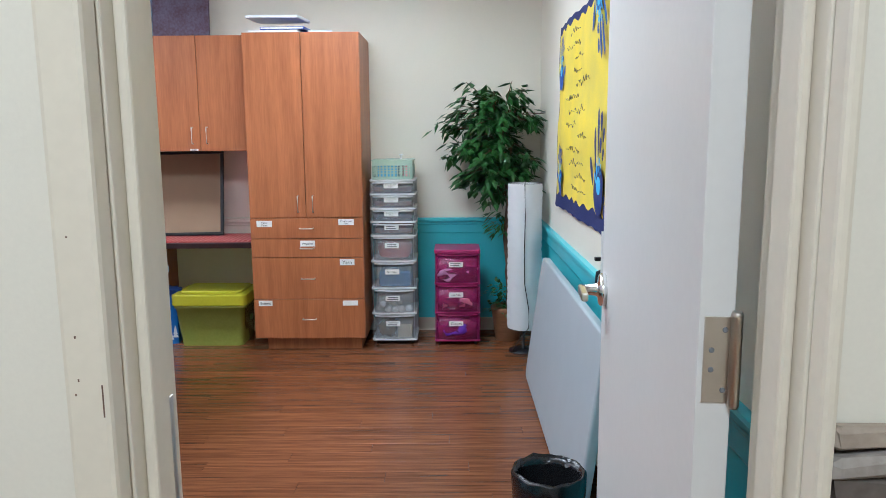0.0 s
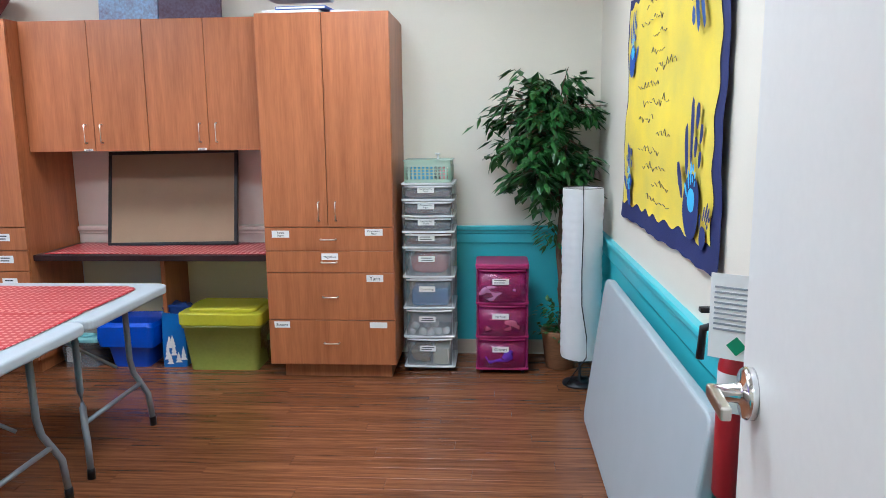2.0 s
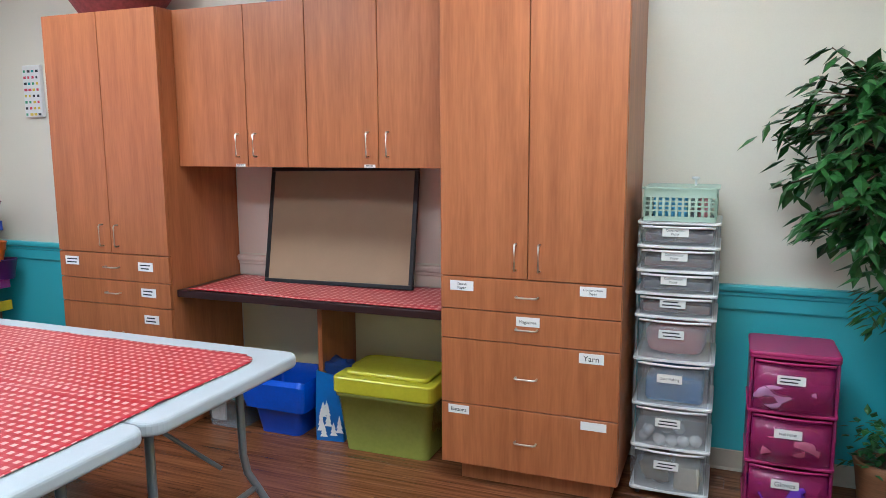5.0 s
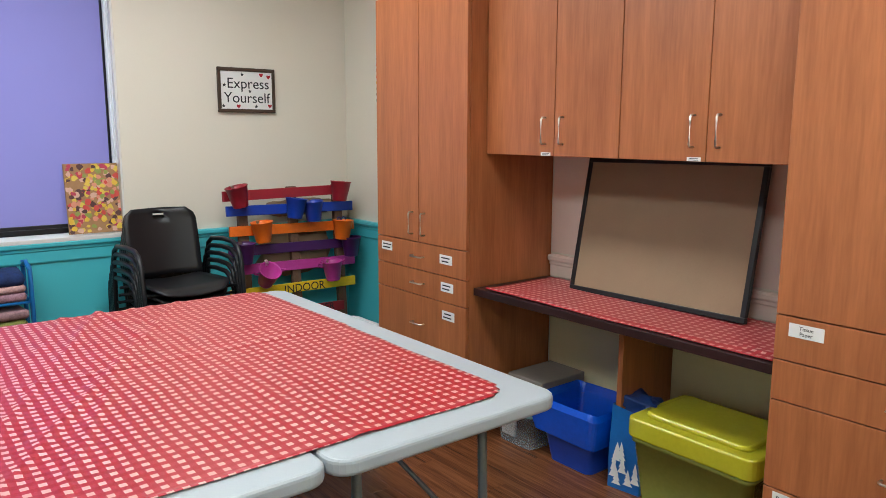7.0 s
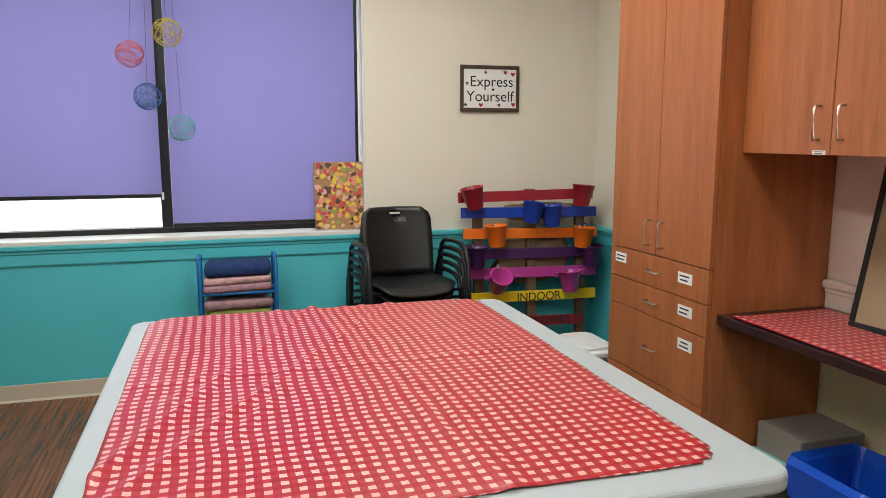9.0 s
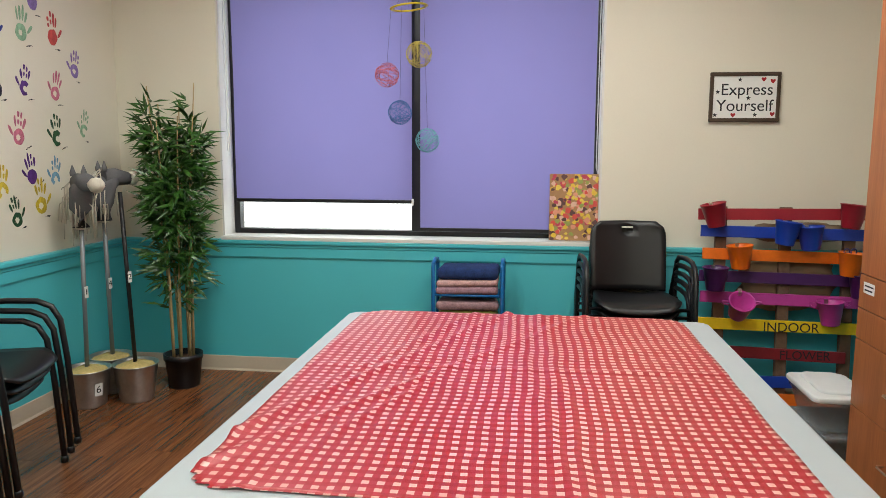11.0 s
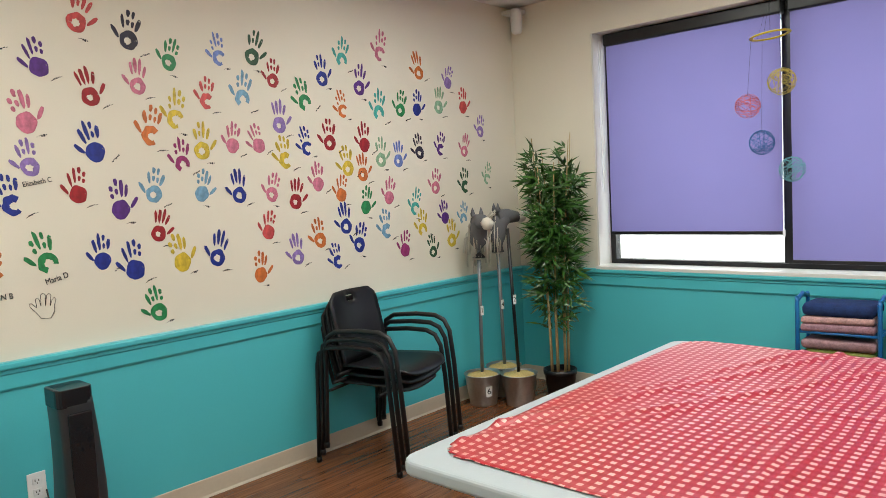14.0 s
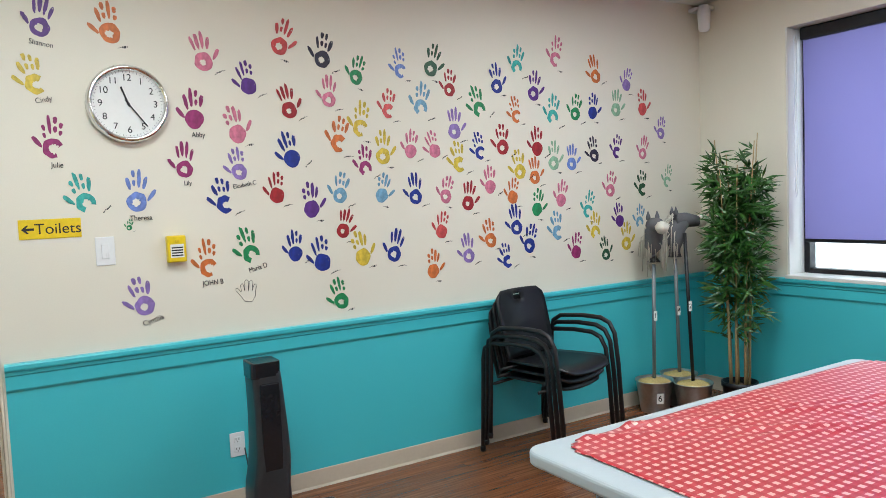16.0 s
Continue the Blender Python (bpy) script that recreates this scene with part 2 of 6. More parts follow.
def tube(points, r, seg=8, bm=None, closed=False, flat=1.0):
    """A rod along a bent line."""
    b = bmesh.new()
    pts = [Vector(p) for p in points]
    rings = []
    for i, p in enumerate(pts):
        if closed:
            d = pts[(i + 1) % len(pts)] - pts[i - 1]
        else:
            d = pts[min(i + 1, len(pts) - 1)] - pts[max(i - 1, 0)]
        d.normalize()
        side = d.cross(Vector((0, 0, 1)))
        if side.length < 0.05:
            side = d.cross(Vector((0, 1, 0)))
        side.normalize()
        up = side.cross(d)
        rr = r[i] if isinstance(r, (list, tuple)) else r
        rings.append([b.verts.new(p + side * rr * math.cos(2 * math.pi * k / seg) + up * rr * flat * math.sin(2 * math.pi * k / seg)) for k in range(seg)])
    pairs = list(zip(rings, rings[1:])) + ([(rings[-1], rings[0])] if closed else [])
    for lo, hi in pairs:
        for k in range(seg):
            b.faces.new((lo[k], lo[(k + 1) % seg], hi[(k + 1) % seg], hi[k])).smooth = True
    if not closed:
        b.faces.new(rings[0][::-1])
        b.faces.new(rings[-1])
    bmesh.ops.recalc_face_normals(b, faces=b.faces[:])
    return join(bm, b)


def slab(outline, z0, z1, bevel=0.0, bm=None):
    """A flat plate from an outline in x and y."""
    b = bmesh.new()
    f = b.faces.new([b.verts.new((x, y, z0)) for x, y in outline])
    up = bmesh.ops.extrude_face_region(b, geom=[f])
    bmesh.ops.translate(b, verts=[v for v in up["geom"] if isinstance(v, bmesh.types.BMVert)], vec=(0, 0, z1 - z0))
    bmesh.ops.recalc_face_normals(b, faces=b.faces[:])
    if bevel:
        es = [e for e in b.edges if abs(e.verts[0].co.z - e.verts[1].co.z) < 1e-6]
        bmesh.ops.bevel(b, geom=es, offset=bevel, segments=3, affect="EDGES", profile=0.5)
    return join(bm, b)


def rounded(x0, y0, x1, y1, r, n=6):
    out = []
    for cx, cy, a0 in ((x1 - r, y1 - r, 0), (x0 + r, y1 - r, 90), (x0 + r, y0 + r, 180), (x1 - r, y0 + r, 270)):
        out += [(cx + r * math.cos(radians(a0 + 90 * i / n)), cy + r * math.sin(radians(a0 + 90 * i / n))) for i in range(n + 1)]
    return out


def turn(bm, m):
    bmesh.ops.transform(bm, matrix=m, verts=bm.verts[:])
    return bm


def obj(name, bm, material, parent=None, label=""):
    me = bpy.data.meshes.new(name)
    bm.to_mesh(me)
    bm.free()
    me.materials.append(material)
    ob = new(name, me)
    ob.parent = parent
    if label:
        tagged(ob, label)
    return ob


part = obj


def thing(name, label, category, m=None, group="", kind=""):
    e = new(name)
    e.empty_display_size = 0.05
    if m is not None:
        e.matrix_world = m
    return tagged(e, label, category, group, kind)


def structure(name, bm, material, label, category):
    return tagged(obj(name, bm, material), label, category, kind="structure")


def words(name, text, size, m, material, parent):
    """Lettering as a thin mesh, centred on its pose, facing the pose's +z."""
    c = bpy.data.curves.new(name, "FONT")
    c.body, c.size, c.extrude, c.align_x, c.align_y = text, size, 0.0006, "CENTER", "CENTER"
    tmp = bpy.data.objects.new(name, c)
    me = bpy.data.meshes.new_from_object(tmp)
    bpy.data.objects.remove(tmp)
    me.transform(m)
    me.materials.append(material)
    ob = new(name, me)
    ob.parent = parent
    return ob

# ---- the room ----
def wall_with_hole(axis, at0, at1, a0, a1, z0, z1, h0, h1, hz0, hz1):
    """A thick wall across x or y with one opening."""
    bm = bmesh.new()
    for p0, q0, p1, q1 in ((a0, z0, h0, z1), (h1, z0, a1, z1), (h0, z0, h1, hz0), (h0, hz1, h1, z1)):
        if p1 - p0 > 1e-4 and q1 - q0 > 1e-4:
            if axis == "x":
                box(at0, p0, q0, at1, p1, q1, bm=bm)
            else:
                box(p0, at0, q0, p1, at1, q1, bm=bm)
    return bm


WY0, WY1, WZ0, WZ1 = 1.875, 4.25, 0.885, 2.5
DX0, DX1, DH = -0.2, 0.558, 2.1
structure("wall_west", wall_with_hole("x", XW - 0.26, XW, YS, YN, 0, H, WY0, WY1, WZ0, WZ1), CREAM, "cream painted wall with a wide window opening", "wall")
structure("wall_south", wall_with_hole("y", YS - 0.13, YS, XW - 0.26, XE + 0.15, 0, H, DX0, DX1, 0, DH), CREAM, "cream painted wall covered in colourful palm prints", "wall")
structure("wall_north", box(XW - 0.26, YN, 0, XE + 0.15, YN + 0.12, H), CREAM, "cream painted wall behind the cherry cabinets", "wall")
structure("wall_east", box(XE, YS, 0, XE + 0.15, YN, H), CREAM, "cream painted wall with a hanging banner", "wall")
structure("ceiling", box(XW - 0.26, -1.4, H, XE + 0.9, YN + 0.12, H + 0.1), CEIL, "white tiled ceiling", "ceiling")
structure("subfloor", box(XW - 0.26, -1.4, -0.12, XE + 0.9, YN + 0.12, -0.006), DARKWOOD, "dark underlay between floor boards", "floor")
structure("hall_wall_west", box(-1.5, -1.4, 0, -1.4, YS - 0.13, H), CREAM, "plain cream hallway wall", "wall")
structure("hall_wall_east", box(1.4, -1.4, 0, 1.5, YS - 0.13, H), CREAM, "plain cream hallway wall", "wall")
structure("hall_wall_south", box(-1.5, -1.5, 0, 1.5, -1.4, H), CREAM, "plain cream hallway wall", "wall")

G = 0.004
structure("wainscot_south", box(XW + G, YS, 0.09, DX0 - 0.01, YS + G, 0.79), TEAL, "teal painted lower wall", "wall")
structure("wainscot_west", box(XW, YS + G, 0.09, XW + G, YN, 0.79), TEAL, "teal painted lower wall under the window", "wall")
structure("wainscot_north", box(-0.43, YN - G, 0.09, XE - G, YN, 0.79), TEAL, "teal painted lower wall", "wall")
structure("wainscot_north_2", box(XW + G, YN - G, 0.09, -3.42, YN, 0.79), TEAL, "teal painted lower wall", "wall")
structure("wainscot_east", box(XE - G, YS, 0.09, XE, YN - G, 0.79), TEAL, "teal painted lower wall", "wall")

RAILP = [(0, 0.752), (0.012, 0.752), (0.016, 0.76), (0.016, 0.815), (0.022, 0.822), (0.022, 0.835), (0.034, 0.842), (0.036, 0.848), (0.036, 0.862), (0.030, 0.87), (0, 0.87)]


def rail(name, p, q, inward, material, label, profile=RAILP, category="chair rail"):
    """A moulding swept straight from p to q, growing out along inward."""
    bm = bmesh.new()
    ends = [[bm.verts.new((e[0] + inward[0] * d, e[1] + inward[1] * d, z)) for d, z in profile] for e in (p, q)]
    n = len(profile)
    for i in range(n):
        bm.faces.new((ends[0][i], ends[0][(i + 1) % n], ends[1][(i + 1) % n], ends[1][i]))
    bm.faces.new(ends[0][::-1])
    bm.faces.new(ends[1])
    bmesh.ops.recalc_face_normals(bm, faces=bm.faces[:])
    return structure(name, bm, material, label, category)


BASEP = [(0, 0.0), (0.012, 0.0), (0.010, 0.006), (0.006, 0.012), (0.006, 0.094), (0.003, 0.1), (0, 0.1)]
rail("trim_south", (XW, YS), (DX0 - 0.01, YS), (0, 1), TRIM, "teal moulded chair rail")
rail("trim_west", (XW, YS), (XW, YN), (1, 0), TRIM, "teal moulded chair rail under the window")
rail("trim_north", (-0.43, YN), (XE, YN), (0, -1), TRIM, "teal moulded chair rail")
rail("trim_north_2", (XW, YN), (-3.42, YN), (0, -1), TRIM, "teal moulded chair rail")
rail("trim_east", (XE, YS), (XE, YN), (-1, 0), TRIM, "teal moulded chair rail")
rail("trim_niche", (-2.66, YN), (-1.2, YN), (0, -1), NICHE, "cream moulded chair rail above the desk")
for nm, p, q, d in (("south", (XW, YS), (DX0 - 0.01, YS), (0, 1)), ("west", (XW, YS), (XW, YN), (1, 0)), ("north", (-0.43, YN), (XE, YN), (0, -1)), ("east", (XE, YS), (XE, YN), (-1, 0))):
    rail("baseboard_" + nm, p, q, d, BASE, "beige vinyl baseboard with a toe", BASEP, "baseboard")
structure("kneehole_wall", box(-2.66, YN - G, 0.0, -1.2, YN, 0.7), UNDER, "pale yellow painted wall under the desk", "wall")
structure("niche_wall", box(-2.66, YN - G, 0.88, -1.2, YN, 1.5), NICHE, "pale pink painted wall above the desk", "wall")

# window
win = thing("window_1", "wide black-framed window with two violet roller blinds", "window", kind="structure")
XF = XW - 0.2
MUL = 3.105
for y0, y1, z0, z1 in ((WY0, WY0 + 0.05, WZ0, WZ1), (WY1 - 0.035, WY1, WZ0, WZ1), (MUL - 0.03, MUL + 0.03, WZ0 + 0.035, WZ1 - 0.05), (WY0 + 0.05, WY1 - 0.035, WZ0, WZ0 + 0.035), (WY0 + 0.05, WY1 - 0.035, WZ1 - 0.05, WZ1)):
    part("window_frame", box(XF - 0.04, y0, z0, XF + 0.03, y1, z1, 0.003), BLACK, win)
GLASS = see_through(mat("window glass", (0.8, 0.85, 0.85), 0.05, vary=0.01), 0.9)
for y0, y1 in ((WY0 + 0.05, MUL - 0.03), (MUL + 0.03, WY1 - 0.03)):
    pane = part("pane", box(XF - 0.012, y0, WZ0 + 0.03, XF - 0.004, y1, WZ1 - 0.05), GLASS, win)
    pane.visible_shadow = False
part("window_sill", box(XF + 0.03, WY0 - 0.0, WZ0 - 0.02, XW + 0.035, WY1, WZ0 + 0.004, 0.004), WHITE, win, "white painted sill")
part("jamb", box(XF + 0.03, WY0, WZ0 + 0.004, XW - 0.004, WY0 + 0.012, WZ1), WHITE, win)
part("jamb", box(XF + 0.03, WY1 - 0.012, WZ0 + 0.004, XW - 0.004, WY1, WZ1), WHITE, win)


def blind(y0, y1, zb, label):
    b = thing("roller_blind", label, "blind", group="roller blinds in the window")
    xb = XF + 0.085
    bm = bmesh.new()
    nz, ny = 24, 14
    grid = [[bm.verts.new((xb + 0.0035 * math.sin(j * 0.9 + y0) * math.sin(i * 0.35), y0 + (y1 - y0) * j / ny, zb + (WZ1 - 0.04 - zb) * i / nz)) for j in range(ny + 1)] for i in range(nz + 1)]
    for i in range(nz):
        for j in range(ny):
            bm.faces.new((grid[i][j], grid[i][j + 1], grid[i + 1][j + 1], grid[i + 1][j])).smooth = True
    part("cloth", bm, BLIND, b)
    part("bottom_bar", box(xb - 0.008, y0, zb - 0.018, xb + 0.008, y1, zb + 0.004, 0.003), BLACK, b)
    part("roller", box(xb - 0.05, y0 - 0.01, WZ1 - 0.085, xb + 0.03, y1 + 0.01, WZ1 - 0.004, 0.01), BLACK, b, "black headrail")
    part("end_cap", box(xb - 0.01, y1 - 0.002, zb - 0.03, xb + 0.01, y1 + 0.01, zb + 0.012, 0.002), WPLASTIC, b)
    return b


blind(WY0 + 0.055, MUL - 0.018, 1.118, "violet roller blind stopped above the sill")
blind(MUL + 0.035, WY1 - 0.04, 0.945, "violet roller blind drawn down to the sill")
cord = thing("blind_cord", "looped white plastic blind cord beside the window", "cord")
part("loop", tube([(XW - 0.05, WY1 - 0.03, 2.45), (XW - 0.05, WY1 - 0.03, 1.34), (XW - 0.05, WY1 - 0.022, 1.3), (XW - 0.05, WY1 - 0.014, 1.34), (XW - 0.05, WY1 - 0.014, 2.45)], 0.003, 6), WPLASTIC, cord)
cord2 = thing("blind_cord", "looped white plastic blind cord beside the window", "cord")
part("loop", tube([(XW - 0.05, WY0 + 0.03, 2.45), (XW - 0.05, WY0 + 0.03, 1.44), (XW - 0.05, WY0 + 0.038, 1.4), (XW - 0.05, WY0 + 0.046, 1.44), (XW - 0.05, WY0 + 0.046, 2.45)], 0.003, 6), WPLASTIC, cord2)
structure("ground", box(-60, -40, -0.6, XW - 0.3, 50, -0.5), paint(0.42, 0.42, 0.4, 0.9), "pale paved ground outside the window", "ground")
# backdrop wall emits white itself, standing in for daylight under the blinds
SIDINGGLOW = mat("self-lit pale siding", (0.8, 0.8, 0.78), 0.8, vary=0.06, stretch=(1, 6, 1))
SIDINGGLOW.node_tree.nodes["Principled BSDF"].inputs["Emission Color"].default_value = (1, 1, 1, 1)
SIDINGGLOW.node_tree.nodes["Principled BSDF"].inputs["Emission Strength"].default_value = 1.2
structure("backdrop", box(-9.2, -6, -0.5, -9.0, 13, 3.2), SIDINGGLOW, "pale glowing backdrop wall across the yard", "backdrop")

for px, py in PANELS:
    cl = thing("ceiling_light", "recessed ceiling light with a lit diffuser", "ceiling light", group="ceiling lights")
    bm = wall_with_hole("x", H - 0.03, H, -0.6, 0.6, -0.3, 0.3, -0.57, 0.57, -0.27, 0.27)
    turn(bm, Matrix(((0, 1, 0, px), (0, 0, 1, py), (1, 0, 0, 0), (0, 0, 0, 1))))
    part("frame", bm, WHITE, cl)
    part("diffuser", box(px - 0.57, py - 0.27, H - 0.018, px + 0.57, py + 0.27, H - 0.004), LAMPGLOW, cl)

# door frame and door
fr = thing("door_frame", "cream painted steel door frame with scuffed edges", "door frame", kind="structure")
for x0, x1 in ((DX0 - 0.036, DX0 + 0.012), (DX1 - 0.012, DX1 + 0.006)):
    part("jamb", box(x0, YS - 0.165, 0, x1, YS - 0.128, DH + 0.06, 0.006), FRAME, fr)
part("lining", box(DX0 + 0.001, YS - 0.128, 0, DX0 + 0.014, YS + 0.006, DH, 0.003), FRAME, fr)
part("lining", box(DX1 - 0.014, YS - 0.128, 0, DX1 - 0.001, YS + 0.002, DH, 0.003), FRAME, fr)
part("stop", box(DX0 + 0.014, YS - 0.1, 0, DX0 + 0.028, YS - 0.05, DH, 0.004), FRAME, fr)
part("stop", box(DX1 - 0.028, YS - 0.1, 0, DX1 - 0.014, YS - 0.05, DH, 0.004), FRAME, fr)
part("head", box(DX0 - 0.036, YS - 0.165, DH + 0.0, DX1 + 0.006, YS - 0.002, DH + 0.075, 0.006), FRAME, fr)
part("strike_plate", box(DX0 + 0.012, YS - 0.045, 1.02, DX0 + 0.0165, YS - 0.012, 1.16, 0.001), STEEL, fr, "steel strike plate")

random.seed(31)
for k in range(6):
    cx, cz, ch = DX0 + random.choice((-0.02, 0.006, -0.034 + 0.01)), random.uniform(0.9, 1.6), random.uniform(0.0015, 0.0035)
    part("chip", box(cx, YS - 0.1656, cz, cx + 0.0016, YS - 0.1645, cz + ch), BARK, fr)
part("chip", box(DX0 + 0.004, YS - 0.1656, 1.19, DX0 + 0.0055, YS - 0.1645, 1.225), BARK, fr, "long dark chip in the paint")

DOORM = pose(DX1 - 0.034, YS + 0.012, 0, 0, 0, 85.2)
door = thing("door_1", "white painted door standing wide open into the room", "door", DOORM, kind="structure")
part("leaf", box(0.012, -0.002, 0.01, 1.0, 0.043, DH - 0.01, 0.002), WHITE, door)
for hz in (0.3, 1.19, 1.85):
    hg = part("hinge", box(0.0095, 0.0, hz - 0.057, 0.0125, 0.036, hz + 0.057, 0.0005), STEEL, door, "worn brushed steel hinge")
    part("pin", lathe([(0.006, -0.062), (0.008, -0.058), (0.0075, 0.058), (0.008, 0.06), (0.006, 0.066)], 12, (0.004, -0.002, hz)), STEEL, hg)
    for dz in (-0.04, -0.013, 0.013, 0.04):
        part("screw", turn(lathe([(0.004, 0), (0.003, 0.0012)], 10), pose(0.0096, 0.018 + 0.008 * (1 if dz * dz < 0.001 else -1), hz + dz, 0, -90, 0)), GREYLEG, hg)
HZ = 1.085
lv = part("rose", turn(lathe([(0.042, 0), (0.042, 0.012), (0.038, 0.017), (0.02, 0.019), (0.016, 0.024), (0.012, 0.06)], 24), pose(0.935, 0.043, HZ, -90, 0, 0)), CHROME, door, "round chrome rose")
part("lever", box(0.84, 0.095, HZ - 0.011, 0.948, 0.112, HZ + 0.011, 0.004), STEEL, lv, "brushed steel lever")
part("rose", turn(lathe([(0.042, 0), (0.042, 0.012), (0.038, 0.017), (0.02, 0.019), (0.016, 0.024), (0.012, 0.06)], 24), pose(0.935, -0.002, HZ, 90, 0, 0)), CHROME, door)
part("latch_plate", box(0.999, 0.008, HZ - 0.06, 1.0015, 0.033, HZ + 0.06), STEEL, door)

# stone veneer in the hallway
sv = thing("stone_veneer", "rough grey stone veneer panel on the hallway wall", "stone panel")
random.seed(5)
z = 0.02
while z < 1.15:
    hh = min(random.choice((0.028, 0.04, 0.055)), 1.172 - z)
    x = DX1 + 0.006
    while x < 1.25:
        w = random.uniform(0.06, 0.17)
        deep = random.uniform(0.012, 0.034)
        b = box(x + 0.003, YS - 0.131 - deep, z + 0.002, x + w - 0.003, YS - 0.131, z + hh - 0.002, 0.005, 1)
        skew = random.uniform(-0.09, 0.09)
        for v in b.verts:
            v.co += Vector((random.uniform(-1, 1) * 0.007, 0, skew * (v.co.x - x - w / 2) + random.uniform(-1, 1) * 0.004))
        part("stone", b, random.choice((STONE, STONEDARK, STONEWARM)), sv)
        x += w
    z += hh


# ---- cabinets ----
def pull(length, upright, centre, parent):
    x, y, z = centre
    h = length / 2
    if upright:
        pts = [(x, y, z - h), (x, y - 0.022, z - h), (x, y - 0.028, z - h + 0.008), (x, y - 0.028, z + h - 0.008), (x, y - 0.022, z + h), (x, y, z + h)]
    else:
        pts = [(x - h, y, z), (x - h, y - 0.022, z), (x - h + 0.008, y - 0.028, z), (x + h - 0.008, y - 0.028, z), (x + h, y - 0.022, z), (x + h, y, z)]
    part("handle", tube(pts, 0.0042, 8), STEEL, parent, "brushed nickel wire handle")


YF = 5.205


def sticker(parent, x, y, z, w, h, text=None):
    """A paper label with its words; bars where the words are unreadable, nothing where text is empty."""
    lab = part("label", box(x - w / 2, y - 0.0012, z - h / 2, x + w / 2, y, z + h / 2), PAPER, parent, "white paper label")
    if text:
        lines = text.split("\n")
        size = min(h * 0.8 / len(lines), w * 1.65 / max(len(q) for q in lines))
        words("lettering", text, size, pose(x, y - 0.0015, z - h * 0.03, 90, 0, 0) @ Matrix.Translation((0, (len(lines) - 1) * size * 0.05, 0)), INK, lab)
    elif text is None:
        random.seed(int(x * 1000 + z * 777) % 9999)
        for row in (0.18, -0.2):
            a = -w * random.uniform(0.3, 0.42)
            c = w * random.uniform(0.2, 0.42)
            part("line", box(x + a, y - 0.0018, z + row * h - h * 0.07, x + c, y - 0.0012, z + row * h + h * 0.07), INK, lab)


def tall_cabinet(x0, x1, label):
    c = thing("tall_cabinet", label, "cabinet", group="tall cherry cabinets")
    part("body", box(x0, YF + 0.02, 0.092, x1, YN - 0.004, 2.152, 0.001), WOOD, c)
    part("plinth", box(x0 + 0.07, YF + 0.075, 0.0, x1 - 0.035, YN - 0.03, 0.092), WOOD, c)
    xm = (x0 + x1) / 2
    g = 0.0022
    for a, b_, s in ((x0, xm, 1), (xm, x1, -1)):
        d = part("door", box(a + g, YF, 0.938, b_ - g, YF + 0.019, 2.15, 0.0012, 1), WOOD, c)
        pull(0.11, True, (xm - s * 0.05, YF, 1.03), d)
    zs = [0.096, 0.374, 0.663, 0.794, 0.935]
    for z0, z1 in zip(zs, zs[1:]):
        d = part("drawer", box(x0 + g, YF, z0 + g, x1 - g, YF + 0.019, z1 - g, 0.0012, 1), WOOD, c)
        pull(0.09, False, (xm, YF, (z0 + z1) / 2), d)
    return c


right = tall_cabinet(-1.197, -0.43, "tall cherry laminate cabinet with two doors above four drawers")
left = tall_cabinet(-3.41, -2.668, "tall cherry laminate cabinet beside the flower rack")
sticker(right, -1.1, YF, 0.895, 0.105, 0.042, "Tissue\nPaper")
sticker(right, -0.545, YF, 0.905, 0.105, 0.04, "Construction\nPaper")
sticker(right, -0.81, YF, 0.76, 0.1, 0.04, "Magazines")
sticker(right, -0.545, YF, 0.63, 0.1, 0.042, "Yarn")
sticker(right, -1.115, YF, 0.345, 0.095, 0.038, "Buttons")
sticker(right, -0.53, YF, 0.345, 0.105, 0.035, "")
for lz, lx in ((0.885, -3.32), (0.875, -2.82), (0.74, -2.81), (0.6, -2.80)):
    sticker(left, lx, YF, lz, 0.095, 0.045)


def upper_cabinet(x0, x1, xm):
    yf = YF + 0.115
    c = thing("wall_cabinet", "cherry laminate wall cabinet with two doors above the desk", "cabinet", group="wall cabinets above the desk")
    part("body", box(x0, yf + 0.02, 1.388, x1, YN - 0.004, 2.15), WOOD, c)
    for a, b_, s in ((x0, xm, 1), (xm, x1, -1)):
        d = part("door", box(a + 0.002, yf, 1.385, b_ - 0.002, yf + 0.019, 2.15, 0.0012, 1), WOOD, c)
        pull(0.11, True, (xm - s * 0.05, yf, 1.49), d)
    sticker(c, xm - 0.045, yf, 1.393, 0.055, 0.014)


upper_cabinet(-2.666, -1.911, -2.246)
upper_cabinet(-1.91, -1.199, -1.54)
desk = thing("desk", "built-in desk with a dark edged top", "desk")
part("top", box(-2.667, YF + 0.045, 0.722, -1.198, YN - 0.03, 0.758, 0.003), DARKWOOD, desk)
part("support", box(-1.95, YF + 0.22, 0, -1.925, YN - 0.004, 0.722), WOOD, desk, "cherry laminate upright panel")


